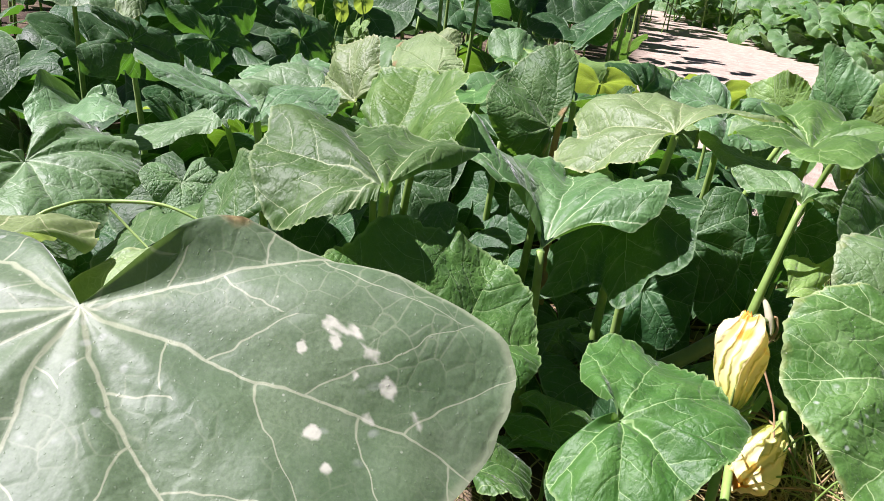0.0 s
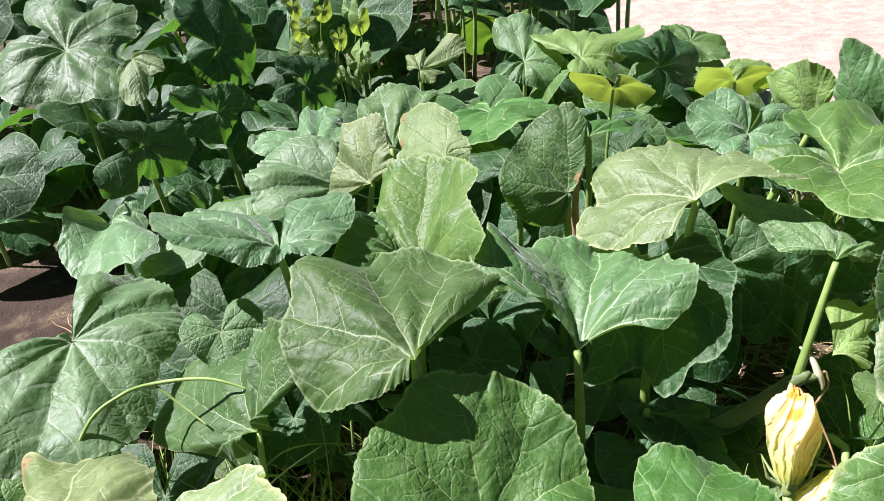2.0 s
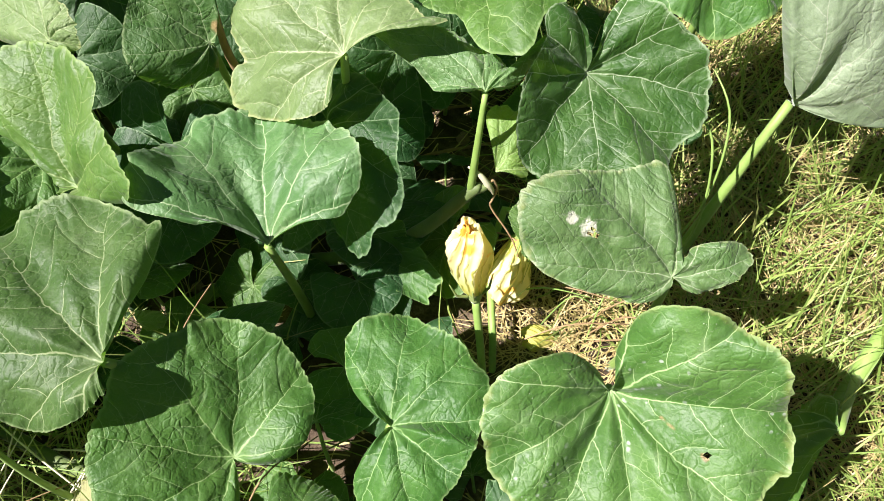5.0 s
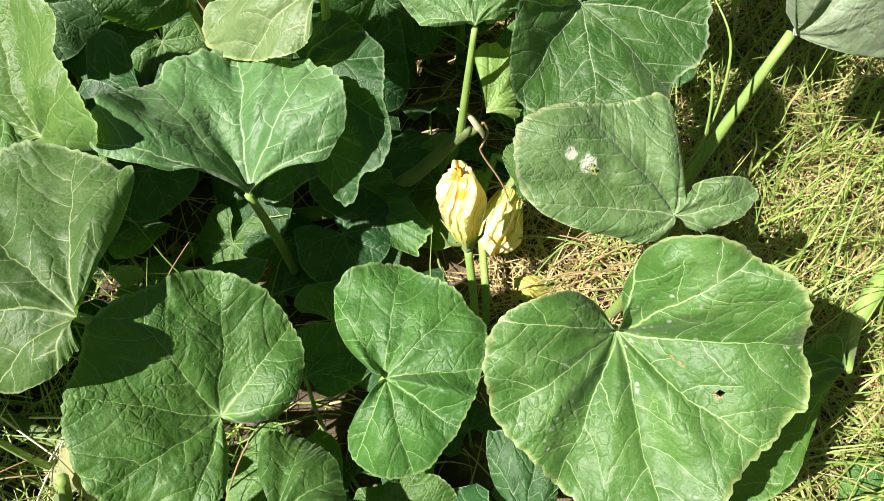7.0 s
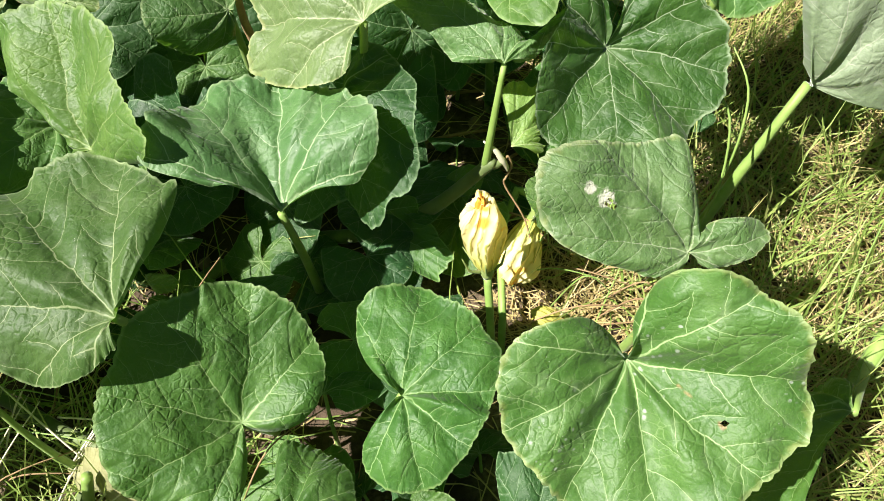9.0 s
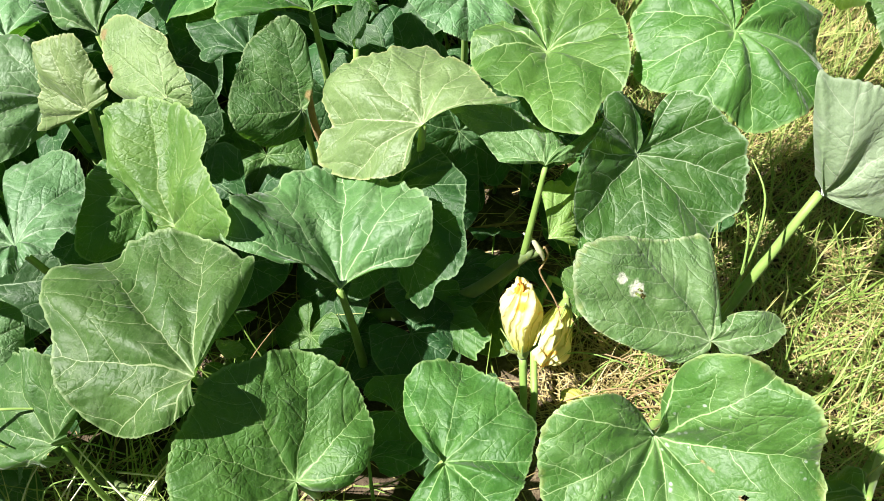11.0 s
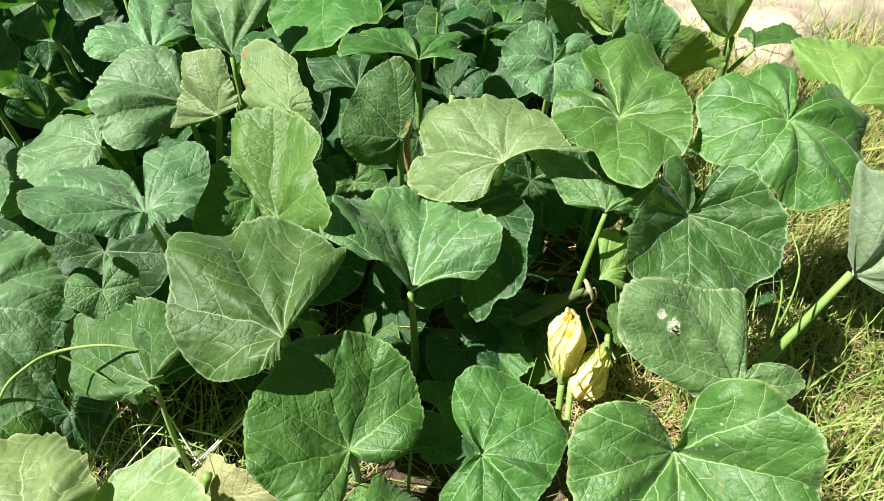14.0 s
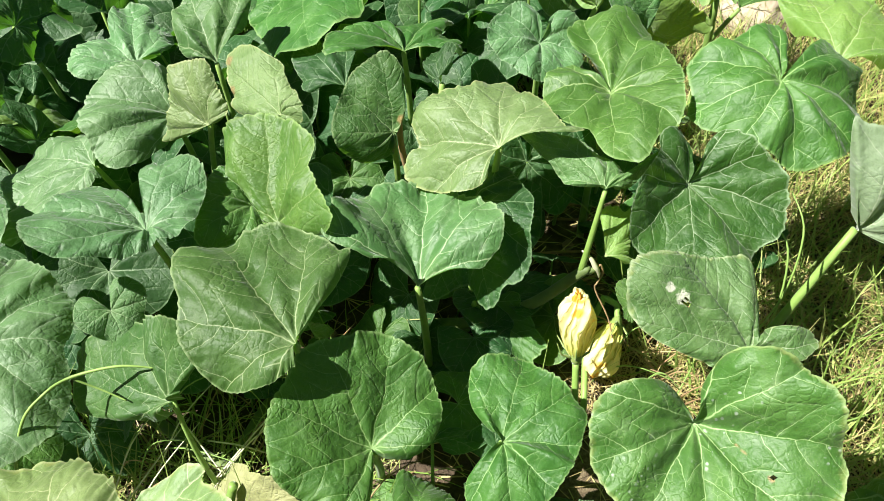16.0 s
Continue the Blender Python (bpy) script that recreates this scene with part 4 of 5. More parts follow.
# ---- filling leaves, built as a few kinds and repeated ----
def kind_of_leaf(mat, seed, segs=44, rings=6):
    rnd = random.Random(seed)
    f = lambda a, b: rnd.uniform(a, b)
    half = [f(0.80, 1.0), f(0.9, 1.1), f(0.85, 1.08), f(0.85, 1.05), f(0.85, 1.1)]
    other = [v * f(0.9, 1.1) for v in half[::-1]]
    reach = half + [f(0.85, 1.1)] + other
    fold, droop = f(-0.05, 0.35), f(-0.3, 0.1)
    lift = [f(0.0, 0.3), fold + f(-0.1, 0.1), fold * 0.6, droop * 0.5, droop, droop * 0.5, fold * 0.6, fold + f(-0.1, 0.1), f(0.0, 0.3)]
    hold = new("pattern")
    ob = leaf(hold, mat, (0, 0, 0), (0, 0, 0), [r * 0.1 for r in reach], [h * 0.1 for h in lift], gap=f(12, 26), segs=segs, rings=rings, ripple=0.009, pleat=0.45)
    pts = curve_points((0, 0.01, -0.34), (0, 0, -0.001), (0, f(-0.03, 0.03), 0), 5)
    stalk = bpy.data.meshes.new("petiole")
    v, fc = tube(pts, [0.0050, 0.0048, 0.0044, 0.0040, 0.0036, 0.0032], 6)
    stalk.from_pydata([tuple(p) for p in v], [], fc)
    stalk.materials.append(STEM)
    stalk.shade_smooth()
    blade = ob.data
    bpy.data.objects.remove(ob)
    bpy.data.objects.remove(hold)
    return blade, stalk


KINDS = [kind_of_leaf(m, 40 + i) for i, m in enumerate((DARK, GREEN, GREEN, GREY, GREY, LIT, DARK, GREEN, GREY))]


def put_leaf(plant, kind, x, y, z, size, tilt, heading, stalked=True):
    """One leaf of a kind: size is its reach, tilt the degrees that its face leans, heading the way it leans to."""
    blade, stalk = KINDS[kind]
    s = size / 0.1
    ob = new("leaf", blade)
    ob.parent = plant
    turn = Matrix.Rotation(radians(heading), 4, "Z") @ Matrix.Rotation(radians(-tilt), 4, "X")
    ob.matrix_local = Matrix.Translation((x, y, z)) @ turn @ Matrix.Scale(s, 4)
    if not stalked:
        return ob
    st = new("petiole", stalk)
    st.parent = ob
    st.matrix_local = Matrix.Rotation(radians(tilt * 0.8), 4, "X")
    return ob


rnd = random.Random(5)
# lower leaves of the near plant, mostly in DARK to deepen their shade
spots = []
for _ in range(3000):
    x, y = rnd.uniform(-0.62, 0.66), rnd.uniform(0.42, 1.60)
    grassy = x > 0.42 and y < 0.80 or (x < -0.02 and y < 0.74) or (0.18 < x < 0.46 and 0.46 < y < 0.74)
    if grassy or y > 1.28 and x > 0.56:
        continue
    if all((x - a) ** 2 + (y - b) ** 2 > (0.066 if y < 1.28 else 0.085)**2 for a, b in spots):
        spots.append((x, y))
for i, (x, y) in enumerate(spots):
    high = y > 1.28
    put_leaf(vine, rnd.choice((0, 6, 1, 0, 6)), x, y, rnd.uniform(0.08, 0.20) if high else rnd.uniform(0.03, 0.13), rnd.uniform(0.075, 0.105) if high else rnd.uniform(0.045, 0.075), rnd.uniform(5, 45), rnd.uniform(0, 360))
# middle layer that hides the stalks, its shade painted in with DARK
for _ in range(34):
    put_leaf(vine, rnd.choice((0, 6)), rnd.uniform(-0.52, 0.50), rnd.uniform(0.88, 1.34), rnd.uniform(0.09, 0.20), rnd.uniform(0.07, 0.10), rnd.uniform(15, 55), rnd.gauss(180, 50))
put_leaf(vine, 4, -0.315, 0.80, 0.262, 0.046, 28, 200)
# leaves standing behind the blossoms, shade put into their dark colour
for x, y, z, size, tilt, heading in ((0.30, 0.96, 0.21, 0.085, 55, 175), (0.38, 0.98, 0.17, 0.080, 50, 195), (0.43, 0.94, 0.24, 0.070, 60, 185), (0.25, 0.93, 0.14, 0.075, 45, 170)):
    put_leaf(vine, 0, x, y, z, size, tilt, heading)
# leaves before the sandy path, sun shining through them helped by the LIT colour
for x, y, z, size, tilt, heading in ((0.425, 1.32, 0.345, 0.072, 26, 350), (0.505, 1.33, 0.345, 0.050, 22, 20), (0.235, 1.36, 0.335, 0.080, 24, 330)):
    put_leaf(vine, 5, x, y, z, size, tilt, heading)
# leaves at the edge of the sandy path
for kind, x, y, z, size, tilt, heading in ((3, 0.50, 1.36, 0.28, 0.075, 30, 190), (1, 0.60, 1.40, 0.22, 0.075, 25, 120), (2, 0.62, 1.27, 0.28, 0.065, 35, 230)):
    put_leaf(vine, kind, x, y, z, size, tilt, heading)
# a fresh shoot
for i in range(16):
    a = i * 2.4
    put_leaf(vine, 5, -0.30 + 0.07 * math.sin(a), 1.80 + 0.05 * math.cos(a), 0.27 + 0.011 * i, 0.026 + 0.003 * (i % 4), rnd.uniform(40, 80), rnd.uniform(120, 260))


# ---- plants behind and across the path ----
def bed(name, label, count, area, heights, sizes, kinds, gap, rnd, stalked=True):
    root = tagged(new(name), label, "plant", "pumpkin plants")
    root.empty_display_size = 0.05
    got, tries = [], 0
    while len(got) < count and tries < count * 40:
        tries += 1
        x, y = rnd.uniform(area[0], area[1]), rnd.uniform(area[2], area[3])
        if not area[4](x, y) or any((x - a) ** 2 + (y - b) ** 2 < gap**2 for a, b in got):
            continue
        got.append((x, y))
        z = ground_z(x, y) + rnd.uniform(*heights)
        put_leaf(root, rnd.choice(kinds), x, y, z, rnd.uniform(*sizes), rnd.uniform(5, 42), rnd.gauss(180, 80), stalked)
    return root


edge = lambda x, y: x < (0.54 - 0.10 * (y - 1.5) if y < 4.3 else 0.25 * y - 0.05)
rows_of_plants = ((-2.3, -1.0), (-1.0, -0.35), (-0.35, 0.3), (0.3, 1.2))
# mostly DARK leaves, only DARK on the left: shade there is painted in
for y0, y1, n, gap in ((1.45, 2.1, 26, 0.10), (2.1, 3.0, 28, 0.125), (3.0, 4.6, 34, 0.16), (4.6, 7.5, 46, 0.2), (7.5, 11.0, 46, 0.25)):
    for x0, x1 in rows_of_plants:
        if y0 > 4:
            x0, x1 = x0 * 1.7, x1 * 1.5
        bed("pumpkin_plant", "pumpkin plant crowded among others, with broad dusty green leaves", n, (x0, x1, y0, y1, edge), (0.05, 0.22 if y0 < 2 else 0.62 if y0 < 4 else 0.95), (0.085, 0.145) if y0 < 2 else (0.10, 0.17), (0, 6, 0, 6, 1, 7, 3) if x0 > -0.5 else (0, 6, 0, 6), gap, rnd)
for x0, x1 in ((0.7, 1.7), (1.7, 2.9)):
    bed("pumpkin_plant", "pumpkin plant crowded at the far end of the sandy path", 44, (x0, x1, 7.0, 9.5, lambda x, y: True), (0.15, 1.0), (0.11, 0.17), (0, 1, 6, 7, 3), 0.13, rnd)
far_edge = lambda x, y: x > 2.72 + 0.14 * math.sin(y * 2.6) + 0.06 * math.sin(y * 7.1)
for y0, y1 in ((3.0, 4.2), (4.2, 5.4), (5.4, 6.8), (6.8, 8.6), (8.6, 12.0)):
    for x0, x1, low, high, n in ((2.6, 3.25, 0.02, 0.42, 100), (3.25, 4.2, 0.15, 0.75, 60), (4.2, 7.0, 0.30, 1.0, 60)):
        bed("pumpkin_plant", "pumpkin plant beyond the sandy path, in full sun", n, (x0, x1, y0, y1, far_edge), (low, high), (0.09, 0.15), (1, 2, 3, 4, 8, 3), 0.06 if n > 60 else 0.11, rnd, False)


# ---- far hedge ----
def hedge():
    r = random.Random(3)
    verts, faces = [], []
    for _ in range(9000):
        a = r.uniform(-1.5, 1.5)
        d = r.uniform(12.5, 15)
        x, y, z = d * math.sin(a), d * math.cos(a), r.uniform(0.0, 1) ** 0.8 * (2.2 + 0.5 * math.sin(a * 9) + 0.4 * math.sin(a * 23))
        s = r.uniform(0.14, 0.30)
        m = Matrix.Translation((x, y, z)) @ Euler((r.uniform(0, 6), r.uniform(0, 6), r.uniform(0, 6))).to_matrix().to_4x4()
        k = len(verts)
        for px, py, pz in ((-s, 0, 0), (-0.3 * s, 0.6 * s, 0.12 * s), (s, 0, 0), (-0.3 * s, -0.6 * s, 0.12 * s)):
            verts.append(m @ Vector((px, py, pz)))
        faces += [(k, k + 1, k + 2), (k, k + 2, k + 3)]
    return tagged(mesh_ob("far_shrubs", verts, faces, SHRUB), "far belt of green shrubs behind the garden", "shrubs", kind="stuff")


SHRUB = plain("shrub", (0.035, 0.085, 0.025), (0.08, 0.16, 0.045), 0.6, 3.0, 0.1, 0.01, (0.12, 0.25, 0.04), 0.25)
hedge()


# ---- grass and straw ----
def grass_material(name, a, b, c, share):
    n = Nodes(name)
    isl = n.tree.nodes.new("ShaderNodeNewGeometry").outputs["Random Per Island"]
    col = n.mix(n.step(isl, 0.1, 0.6), a, b)
    col = n.mix(n.step(isl, 0.72, 0.95), col, c)
    col = n.mix(n.math("MULTIPLY", n.noise(n.coord(), 120.0, 2.0).outputs["Fac"], 0.5), col, b)
    return n.surface(col, 0.5, None, b, share, 0.0, 0.35)


GRASS = grass_material("grass", (0.14, 0.24, 0.040), (0.28, 0.37, 0.09), (0.48, 0.45, 0.18), 0.3)
STRAW = grass_material("straw", (0.26, 0.19, 0.08), (0.54, 0.44, 0.20), (0.42, 0.40, 0.15), 0.15)


def blades(name, label, mat, count, place, length, width, lean, seed):
    """Many narrow bent blades, each rooted on the ground."""
    r = random.Random(seed)
    verts, faces = [], []
    for _ in range(count):
        x, y, z0 = place(r)
        L, w = r.uniform(*length), r.uniform(*width)
        a, l0 = r.uniform(0, 6.283), r.uniform(*lean)
        curl = r.uniform(-0.2, 1.1)
        p = Vector((x, y, z0))
        side0 = a + 1.57 + r.uniform(-0.6, 0.6)
        side = Vector((math.cos(side0), math.sin(side0), r.uniform(-0.3, 0.3)))
        k = len(verts)
        steps = 4
        for i in range(steps + 1):
            f = i / steps
            half = w * (1 - f) ** 0.7 * 0.5 + 0.0002
            verts += [p - side * half, p + side * half]
            ang = l0 + curl * f
            p = p + Vector((math.cos(a) * math.sin(ang), math.sin(a) * math.sin(ang), math.cos(ang))) * (L / steps)
            if p.z < 0.004:
                p.z = 0.004 + 0.004 * r.random()
            a += r.uniform(-0.25, 0.25)
        for i in range(steps):
            b = k + 2 * i
            faces.append((b, b + 1, b + 3, b + 2))
    return tagged(mesh_ob(name, verts, faces, mat), label, name.replace("_", " "), kind="stuff")


def right_grass(r):
    while True:
        x, y = r.uniform(0.40, 2.1), r.uniform(-0.7, 1.65)
        thin = 1.2 - 1.1 * max(0.0, x - 0.9 + 0.25 * noise.noise(Vector((x * 3, y * 3, 1)))) - 1.5 * max(0.0, -y - 0.05) - 2.5 * max(0.0, y - 1.3)
        if x > (0.46 if y > 0.36 else 0.35) + 0.06 * math.sin(y * 7) and r.random() < thin + 0.5 * noise.noise(Vector((x * 5, y * 5, 7))):
            return x, y, ground_z(x, y)


def left_grass(r):
    x, y = r.gauss(-0.30, 0.17), r.gauss(0.62, 0.13)
    return x, y, ground_z(x, y)


def anywhere(r):
    x, y = r.uniform(-0.75, 0.75), r.uniform(0.3, 1.4)
    return x, y, ground_z(x, y) + 0.003


def by_flower(r):
    x, y = r.gauss(0.37, 0.06), r.gauss(0.60, 0.06)
    return x, y, ground_z(x, y) + 0.004


blades("grass", "green and yellowing grass tufts beside the pumpkin plants", GRASS, 12500, right_grass, (0.05, 0.21), (0.0014, 0.0040), (0.2, 1.1), 1)
blades("dry_grass", "matted dry straw-coloured grass on the ground", STRAW, 15000, right_grass, (0.05, 0.16), (0.0010, 0.0022), (0.6, 1.6), 2)
blades("grass", "thin grass blades under the pumpkin leaves", GRASS, 900, left_grass, (0.06, 0.20), (0.0014, 0.0030), (0.3, 1.3), 3)
blades("dry_grass", "scattered dry straw and stalks on the soil", STRAW, 1500, anywhere, (0.04, 0.13), (0.001, 0.0024), (1.3, 1.6), 4)
blades("dry_grass", "heap of fine straw under the blossoms", STRAW, 520, by_flower, (0.03, 0.10), (0.0009, 0.0018), (0.9, 1.6), 6)


# ---- blossoms ----
def petal_material():
    n = Nodes("petal")
    uv = n.tree.nodes.new("ShaderNodeUVMap")
    uv.uv_map = "blade"
    sep = n.tree.nodes.new("ShaderNodeSeparateXYZ")
    n.put(sep.inputs[0], uv.outputs[0])
    around, up = sep.outputs[0], sep.outputs[1]
    wob = n.math("MULTIPLY_ADD", n.noise(uv.outputs[0], 5.0, 2.0).outputs["Fac"], 0.10, around)
    rib = n.math("ABSOLUTE", n.math("SUBTRACT", n.math("FRACT", n.math("MULTIPLY", wob, 14.0)), 0.5))
    rib = n.math("SUBTRACT", 1.0, n.step(rib, 0.03, 0.20))
    fade = n.math("SUBTRACT", 1.0, n.step(n.math("MULTIPLY_ADD", n.noise(uv.outputs[0], 9.0, 2.0).outputs["Fac"], 0.3, up), 0.62, 1.05))
    col = n.mix(n.step(up, 0.05, 0.55), (0.70, 0.74, 0.14), (0.94, 0.87, 0.46))
    col = n.mix(n.math("MULTIPLY", n.math("MULTIPLY", rib, fade), 0.95), col, (0.26, 0.32, 0.03))
    blush = n.math("MULTIPLY", n.step(up, 0.55, 0.75), n.step(n.noise(uv.outputs[0], 4.0, 2.0).outputs["Fac"], 0.54, 0.64))
    col = n.mix(n.math("MULTIPLY", blush, 0.9), col, (0.90, 0.42, 0.03))
    return n.surface(col, 0.5, n.bump(rib, 0.5, 0.003), (0.92, 0.80, 0.28), 0.40, 0.3)


PETAL = petal_material()
ORANGE = plain("throat", (0.62, 0.25, 0.015), (0.78, 0.42, 0.05), 0.6, 90, 0.4, 0.002, (0.8, 0.4, 0.05), 0.25)
SEPAL = plain("sepal", (0.20, 0.28, 0.06), (0.30, 0.38, 0.12), 0.6, 80, 0.3, 0.001, (0.3, 0.4, 0.1), 0.2, 0.3)
DRY = plain("dry_stalk", (0.22, 0.14, 0.07), (0.36, 0.25, 0.13), 0.8, 70, 0.5, 0.003)
HAY = plain("hay", (0.50, 0.48, 0.32), (0.66, 0.64, 0.46), 0.6, 90, 0.2, 0.001)
BUD = plain("bud", (0.40, 0.40, 0.06), (0.62, 0.58, 0.16), 0.6, 50, 0.4, 0.002, (0.6, 0.6, 0.1), 0.25)


def blossom(plant, base, tip, width, stalk, seed, petal=None, label="", twist=0.9, throat=True):
    """A closed pumpkin blossom: a pleated, twisted bag of petals with narrow sepals at its foot, on a stalk."""
    r = random.Random(seed)
    base, tip = Vector(base), Vector(tip)
    L = (tip - base).length
    place = Matrix.Translation(base) @ (tip - base).to_track_quat("Z", "X").to_matrix().to_4x4()
    rings, segs = 28, 84
    prof = [0.30, 0.52, 0.68, 0.80, 0.90, 0.98, 1.04, 1.06, 1.00, 0.88, 0.70]
    verts, faces, uvs = [], [], []
    for i in range(rings + 1):
        f = i / rings
        rad = width * float(spline(prof, np.array([f * 10.0]))[0])
        for j in range(segs):
            a = 2 * math.pi * j / segs
            turn = a + twist * max(0, f - 0.45) * 1.6
            late = max(0.0, f - 0.55)
            pleat = 1 + 0.06 * math.cos(5 * a + 0.8) + (0.035 + 0.04 * f) * math.cos(14 * a + 1.0) + 0.55 * late * math.cos(3 * a + 7 * f)
            pleat += (0.10 + 0.25 * late) * noise.noise(Vector((math.cos(a) * 1.8, math.sin(a) * 1.8, f * 3.0 + seed)))
            top = 0.06 * f**4 * math.cos(2 * a + 1.3) + 0.07 * f**3 * noise.noise(Vector((math.cos(a) * 2.5, math.sin(a) * 2.5, seed)))
            verts.append((rad * pleat * math.cos(turn), rad * pleat * math.sin(turn), L * (0.94 * f + top)))
            uvs.append((j / segs, f))
    # the rim folds inwards and down into the throat
    for i, (q, dz) in enumerate(((0.75, -0.01), (0.50, -0.05), (0.28, -0.13), (0.10, -0.2))):
        for j in range(segs):
            x, y, z = verts[rings * segs + j]
            verts.append((x * q, y * q, z + L * dz))
            uvs.append((j / segs, 0.9 - 0.02 * i))
    rows = rings + 4
    for i in range(rows):
        for j in range(segs):
            k = (j + 1) % segs
            faces.append((i * segs + j, i * segs + k, (i + 1) * segs + k, (i + 1) * segs + j))
    ob = mesh_ob("flower", verts, faces, petal or PETAL, plant)
    lay = ob.data.uv_layers.new(name="blade")
    idx = np.empty(len(ob.data.loops), dtype=np.int32)
    ob.data.loops.foreach_get("vertex_index", idx)
    lay.data.foreach_set("uv", np.asarray(uvs)[idx].ravel())
    ob.matrix_local = place
    ob["label"] = label
    inv = place.inverted()
    if throat:
        tv, tf = [], []
        for i in range(7):
            f = i / 6
            for j in range(24):
                a = 2 * math.pi * j / 24
                rad = width * (0.42 - 0.26 * f) * (1 + 0.25 * math.cos(5 * a + 3 * f))
                tv.append((rad * math.cos(a + f), rad * math.sin(a + f), L * (0.86 + 0.13 * f * (1 + 0.3 * math.cos(3 * a)))))
        for i in range(6):
            for j in range(24):
                k = (j + 1) % 24
                tf.append((i * 24 + j, i * 24 + k, (i + 1) * 24 + k, (i + 1) * 24 + j))
        tf.append(tuple(6 * 24 + j for j in range(24)))
        t = mesh_ob("throat", tv, tf, ORANGE, ob)
        t["label"] = "orange folded throat"
    for i in range(5):
        a = 2 * math.pi * i / 5 + r.uniform(-0.3, 0.3)
        out = Vector((math.cos(a), math.sin(a), 0))
        p = [out * width * 0.25, out * width * (0.75 + r.uniform(0, 0.3)) + Vector((0, 0, L * 0.10)), out * width * (1.05 + r.uniform(0, 0.55)) + Vector((0, 0, L * r.uniform(0.22, 0.34)))]
        pts = [p[0].lerp(p[1], s / 3) if s < 3 else p[1].lerp(p[2], (s - 3) / 3) for s in range(7)]
        v, f = tube(pts, [0.0022, 0.0021, 0.0019, 0.0016, 0.0012, 0.0009, 0.0004], 6)
        mesh_ob("sepal", v, f, SEPAL, ob)
    # swollen cup under the petals
    v, f = tube([(0, 0, -0.010), (0, 0, -0.004), (0, 0, 0.006), (0, 0, 0.016)], [0.0048, 0.0075, width * 0.42, width * 0.56], 16)
    mesh_ob("calyx", v, f, SEPAL, ob)
    pts = [inv @ Vector(q) for q in stalk] + [Vector((0, 0, -0.006))]
    smooth = []
    for i in range(len(pts) - 1):
        smooth += [pts[i].lerp(pts[i + 1], s / 4) for s in range(4)]
    v, f = tube(smooth + [pts[-1]], [0.0048] * (len(smooth) + 1), 9)
    s = mesh_ob("flower_stalk", v, f, STEM, ob)
    return ob


blossom(vine, (0.256, 0.630, 0.154), (0.266, 0.669, 0.241), 0.0222, [(0.238, 0.570, 0.0), (0.247, 0.600, 0.105)], 3, label="closed creamy yellow blossom with green-veined petals and orange throat")
blossom(vine, (0.356, 0.706, 0.092), (0.298, 0.652, 0.052), 0.0250, [(0.256, 0.584, 0.0), (0.270, 0.612, 0.060), (0.312, 0.712, 0.072), (0.350, 0.742, 0.112), (0.364, 0.726, 0.106)], 8, label="drooping closed pale yellow blossom", twist=0.4)
blossom(vine, (0.348, 0.592, 0.020), (0.306, 0.604, 0.030), 0.0155, [(0.39, 0.60, 0.0), (0.368, 0.590, 0.012)], 5, petal=BUD, label="small yellow-green bud lying on the straw", twist=1.4, throat=False)



# ---- stems ----
def stem(plant, name, pts, radii, mat, label=""):
    fine, rad = [], []
    n = len(pts)
    for i in range((n - 1) * 6 + 1):
        x = np.array([i / 6])
        fine.append(Vector([float(spline([p[c] for p in pts], x)[0]) for c in range(3)]))
        rad.append(float(np.interp(i / 6, range(n), radii)))
    v, f = tube(fine, rad, 10)
    ob = mesh_ob(name, v, f, mat, plant)
    if label:
        ob["label"] = label
    return ob


stem(vine, "vine", [(0.316, 0.720, 0.212), (0.308, 0.723, 0.209), (0.297, 0.728, 0.203), (0.235, 0.745, 0.135), (0.16, 0.79, 0.06), (0.05, 0.86, 0.012)], [0.0018, 0.0055, 0.0075, 0.009, 0.0095, 0.0095], VINE, "thick hairy green vine")
stem(vine, "vine", [(0.05, 0.86, 0.012), (-0.10, 0.83, 0.012), (-0.22, 0.70, 0.014), (-0.30, 0.52, 0.014)], [0.010, 0.010, 0.010, 0.010], VINE)
stem(vine, "vine", [(0.585, 0.36, 0.02), (0.605, 0.375, 0.055), (0.72, 0.43, 0.075), (0.95, 0.52, 0.03)], [0.008, 0.010, 0.0115, 0.012], STEM)
stem(vine, "dry_stalk", [(0.13, 1.0, 0.0), (0.125, 0.985, 0.15), (0.105, 0.965, 0.29), (0.115, 0.985, 0.38)], [0.006, 0.006, 0.005, 0.003], DRY, "withered brown stalk")
stem(vine, "tendril", [(0.316, 0.722, 0.212), (0.324, 0.724, 0.214), (0.327, 0.72, 0.20), (0.320, 0.718, 0.185), (0.319, 0.717, 0.168), (0.335, 0.69, 0.12), (0.338, 0.665, 0.06), (0.345, 0.65, 0.01)], [0.002, 0.0016, 0.0015, 0.0014, 0.0013, 0.0011, 0.001, 0.001], DRY, "dried curling tendril")
stem(vine, "withered_bud", [(0.300, 0.738, 0.238), (0.310, 0.728, 0.228), (0.316, 0.722, 0.214), (0.320, 0.719, 0.204), (0.321, 0.718, 0.196)], [0.0010, 0.0030, 0.0042, 0.0028, 0.0010], HAY, "pale withered bud at the end of the vine")
stem(vine, "tendril", [(0.26, 0.76, 0.02), (0.33, 0.72, 0.10), (0.37, 0.66, 0.07), (0.42, 0.62, 0.02)], [0.0012, 0.0012, 0.001, 0.001], DRY)
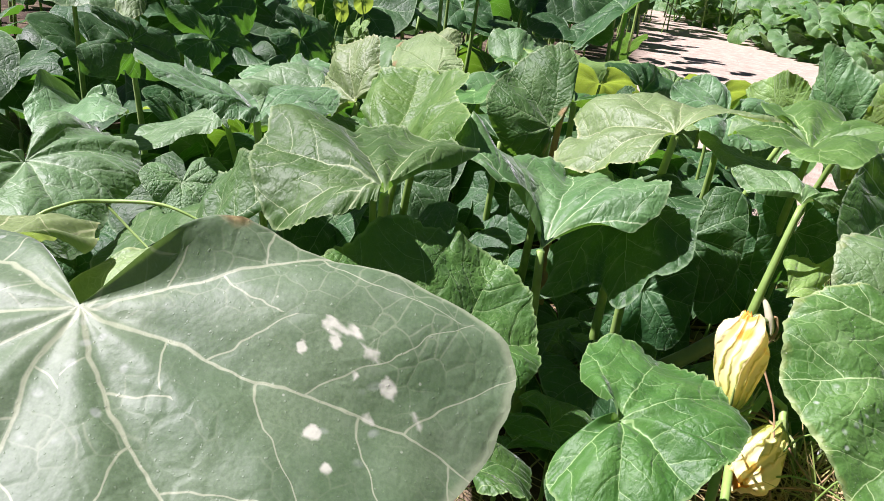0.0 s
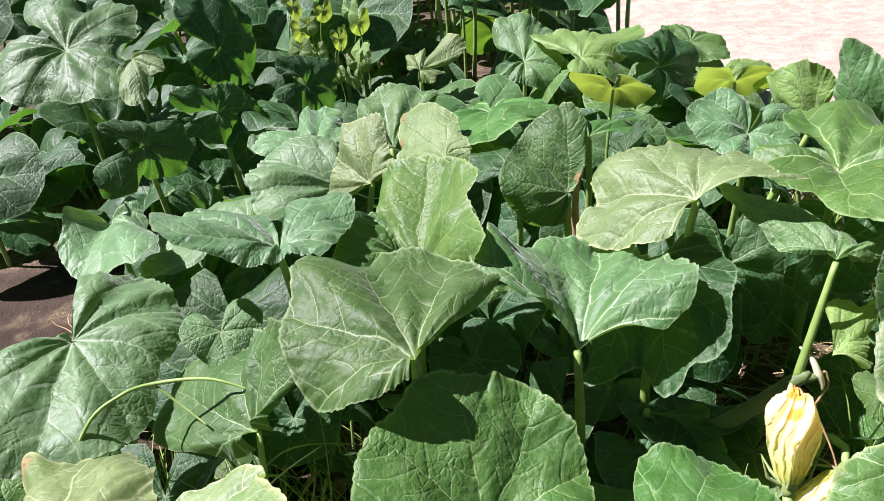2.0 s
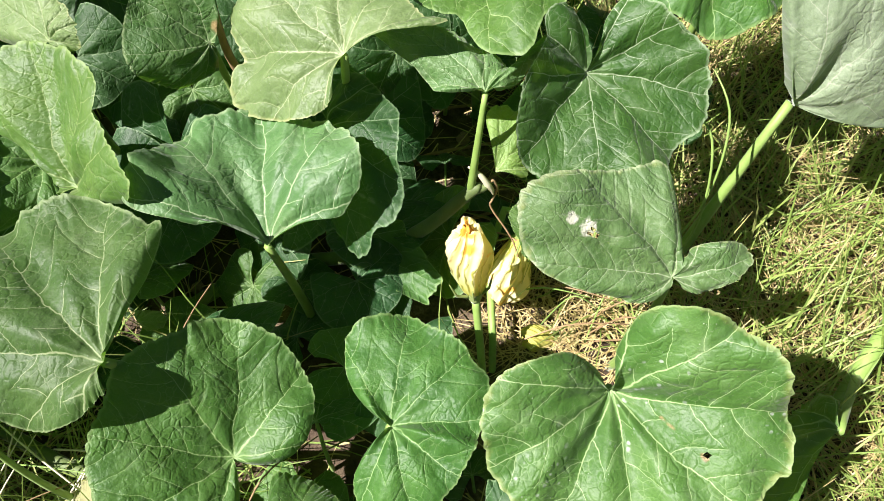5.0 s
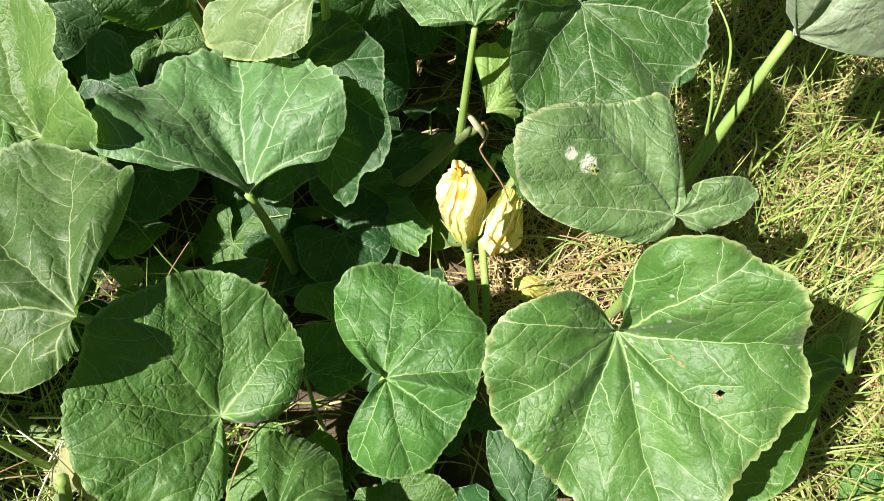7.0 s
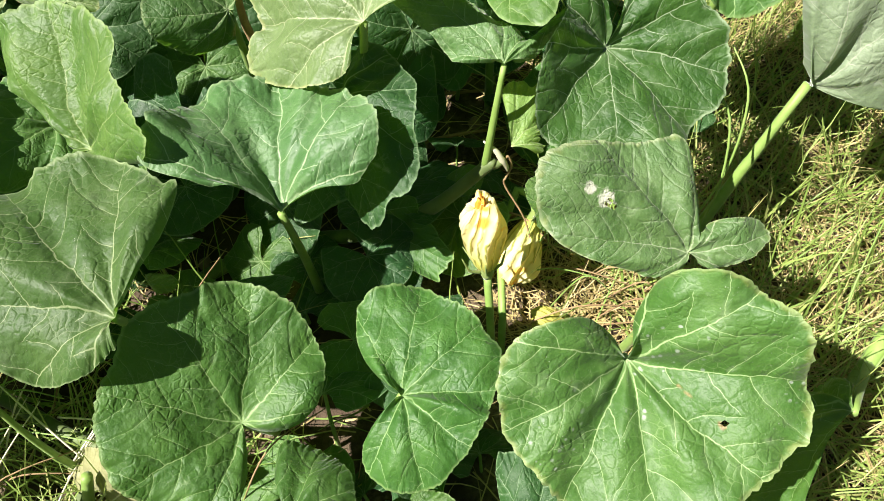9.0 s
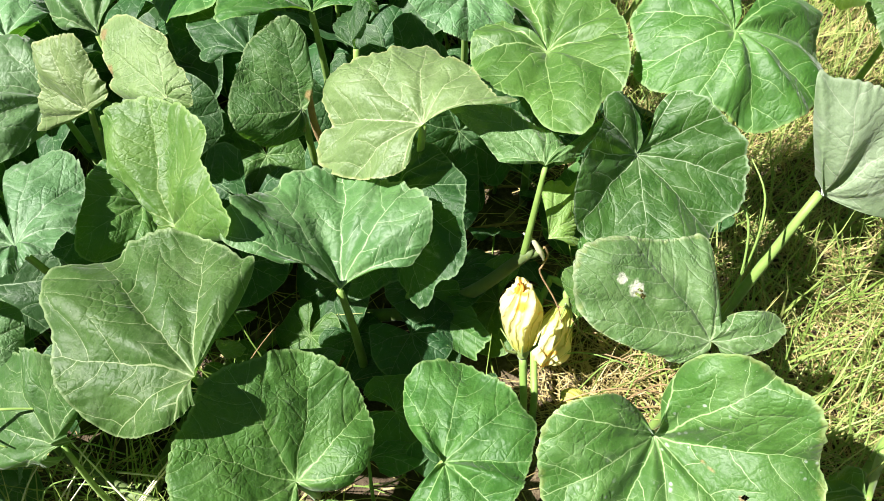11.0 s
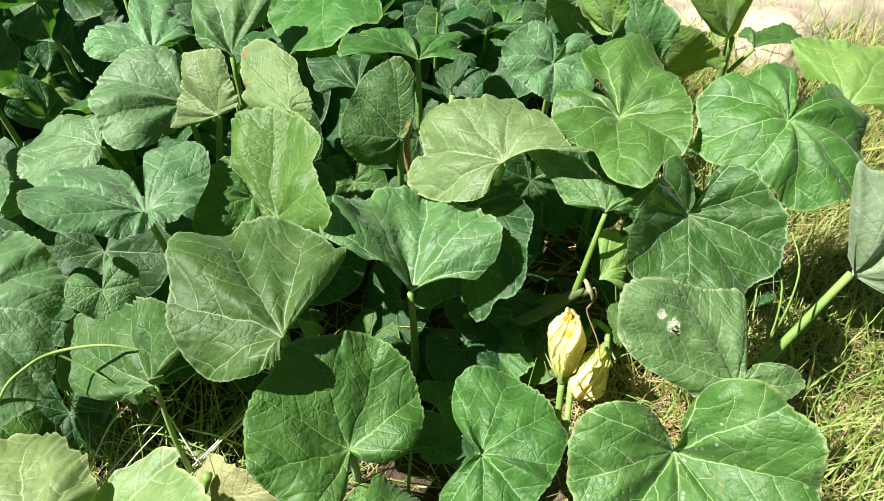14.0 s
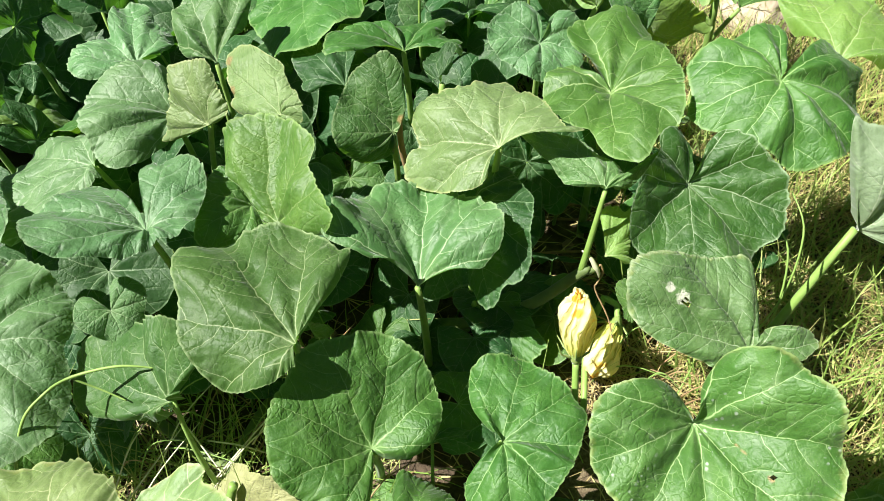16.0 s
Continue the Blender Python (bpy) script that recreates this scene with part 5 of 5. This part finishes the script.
# bent pale tendril that forks over the grass
stem(vine, "tendril", [(-0.470, 0.615, 0.01), (-0.452, 0.640, 0.17), (-0.420, 0.672, 0.245), (-0.388, 0.692, 0.266), (-0.357, 0.706, 0.268), (-0.303, 0.703, 0.272), (-0.262, 0.695, 0.262)], [0.0018, 0.0019, 0.0019, 0.0019, 0.0021, 0.0017, 0.0010], STEM, "pale green bent tendril")
stem(vine, "tendril", [(-0.357, 0.706, 0.265), (-0.330, 0.695, 0.245), (-0.305, 0.680, 0.232)], [0.0015, 0.0013, 0.0009], STEM)
for pts in (
    [(0.49, 0.62, 0.02), (0.52, 0.60, 0.20), (0.545, 0.63, 0.30), (0.55, 0.68, 0.33)],
    [(0.47, 0.60, 0.02), (0.505, 0.585, 0.18), (0.53, 0.63, 0.28), (0.515, 0.68, 0.30)],
    [(0.62, 0.42, 0.02), (0.66, 0.47, 0.09), (0.74, 0.53, 0.13)],
):
    stem(vine, "grass_blade", pts, [0.0014] * (len(pts) - 1) + [0.0006], STEM)
for k in range(11):
    y = 0.74 + 0.06 * k
    stem(vine, "vine", [(0.18 + 0.03 * math.sin(k * 2.1), y, 0.010), (0.30, y + 0.03 * math.cos(k * 1.7), 0.016 + 0.01 * (k % 3)), (0.44 + 0.02 * math.cos(k), y - 0.02 * math.sin(k * 3.0), 0.008)], [0.002, 0.0028, 0.0022], DRY)

straws = random.Random(21)
for k in range(26):
    x, y, a, L = straws.uniform(0.27, 0.50), straws.uniform(0.54, 0.72), straws.uniform(-0.9, 0.9), straws.uniform(0.06, 0.17)
    z0, z1 = straws.uniform(0.004, 0.03), straws.uniform(0.01, 0.10)
    mid = (x + 0.5 * L * math.cos(a), y + 0.5 * L * math.sin(a), max(z0, z1) + straws.uniform(0.0, 0.025))
    stem(vine, "straw_stalk", [(x, y, z0), mid, (x + L * math.cos(a), y + L * math.sin(a), z1)], [0.0011, 0.0010, 0.0006], DRY if k % 3 else STEM)
for k in range(34):
    x, y, a, L = straws.uniform(-0.42, -0.08), straws.uniform(0.50, 0.74), straws.uniform(-0.6, 0.9), straws.uniform(0.08, 0.2)
    z0, z1 = straws.uniform(0.004, 0.03), straws.uniform(0.01, 0.12)
    mid = (x + 0.5 * L * math.cos(a), y + 0.5 * L * math.sin(a), max(z0, z1) + straws.uniform(0.0, 0.03))
    stem(vine, "straw_stalk", [(x, y, z0), mid, (x + L * math.cos(a), y + L * math.sin(a), z1)], [0.0012, 0.0010, 0.0006], STEM if k % 3 else DRY)

for k in range(16):
    x, y, a, L = straws.uniform(-0.40, -0.10), straws.uniform(0.52, 0.70), straws.choice((0.5, 0.7, -0.5, 2.2, 0.2)) + straws.uniform(-0.2, 0.2), straws.uniform(0.12, 0.24)
    z0, z1 = straws.uniform(0.02, 0.08), straws.uniform(0.06, 0.15)
    stem(vine, "straw_stalk", [(x, y, z0), (x + 0.5 * L * math.cos(a), y + 0.5 * L * math.sin(a), 0.5 * (z0 + z1) + straws.uniform(0.0, 0.03)), (x + L * math.cos(a), y + L * math.sin(a), z1)], [0.0012, 0.0011, 0.0005], HAY)
# vine in the grass and the thick petiole of the yellowed leaf
stem(vine, "vine", [(-0.40, 0.84, 0.030), (-0.32, 0.76, 0.034), (-0.24, 0.67, 0.040), (-0.15, 0.60, 0.050), (-0.07, 0.575, 0.060)], [0.0085, 0.0085, 0.008, 0.007, 0.006], VINE)
stem(vine, "petiole", [(-0.270, 0.570, 0.0), (-0.236, 0.580, 0.07), (-0.210, 0.590, 0.13)], [0.007, 0.0065, 0.006], STEM)



# ---- stones and clods ----
def stone(x, y, size, flat, seed, mat, name="stone", label="pale rounded stone lying on the sand"):
    bm = bmesh.new()
    bmesh.ops.create_icosphere(bm, subdivisions=4, radius=1.0)
    for v in bm.verts:
        d = 1 + 0.25 * noise.noise(v.co * 1.3 + Vector((seed, 0, 0))) + 0.10 * noise.noise(v.co * 4 + Vector((0, seed, 0))) + 0.05 * noise.noise(v.co * 11)
        v.co = Vector((v.co.x * d, v.co.y * d * 0.85, v.co.z * d * flat)) * size
    me = bpy.data.meshes.new(name)
    bm.to_mesh(me)
    bm.free()
    me.materials.append(mat)
    me.shade_smooth()
    ob = new(name, me)
    ob.matrix_local = pose(x, y, ground_z(x, y) + size * flat * 0.35, 0, 0, seed * 50)
    return tagged(ob, label, "stone", "stones")


ROCK = plain("rock", (0.36, 0.28, 0.20), (0.58, 0.48, 0.37), 0.9, 25, 0.7, 0.01)
CLOD = plain("clod", (0.16, 0.11, 0.075), (0.30, 0.22, 0.16), 0.95, 60, 0.8, 0.006)
stone(1.09, 1.52, 0.115, 0.75, 1.3, ROCK)
stone(0.99, 1.68, 0.06, 0.5, 2.7, ROCK)
rr = random.Random(8)
for i in range(26):
    x, y = (rr.uniform(-0.25, 0.05), rr.uniform(0.78, 0.98)) if i < 14 else (rr.uniform(0.3, 0.5), rr.uniform(0.9, 1.15))
    stone(x, y, rr.uniform(0.006, 0.014), 0.7, rr.uniform(0, 9), CLOD, "clod", "small dry clod of earth under the leaves")
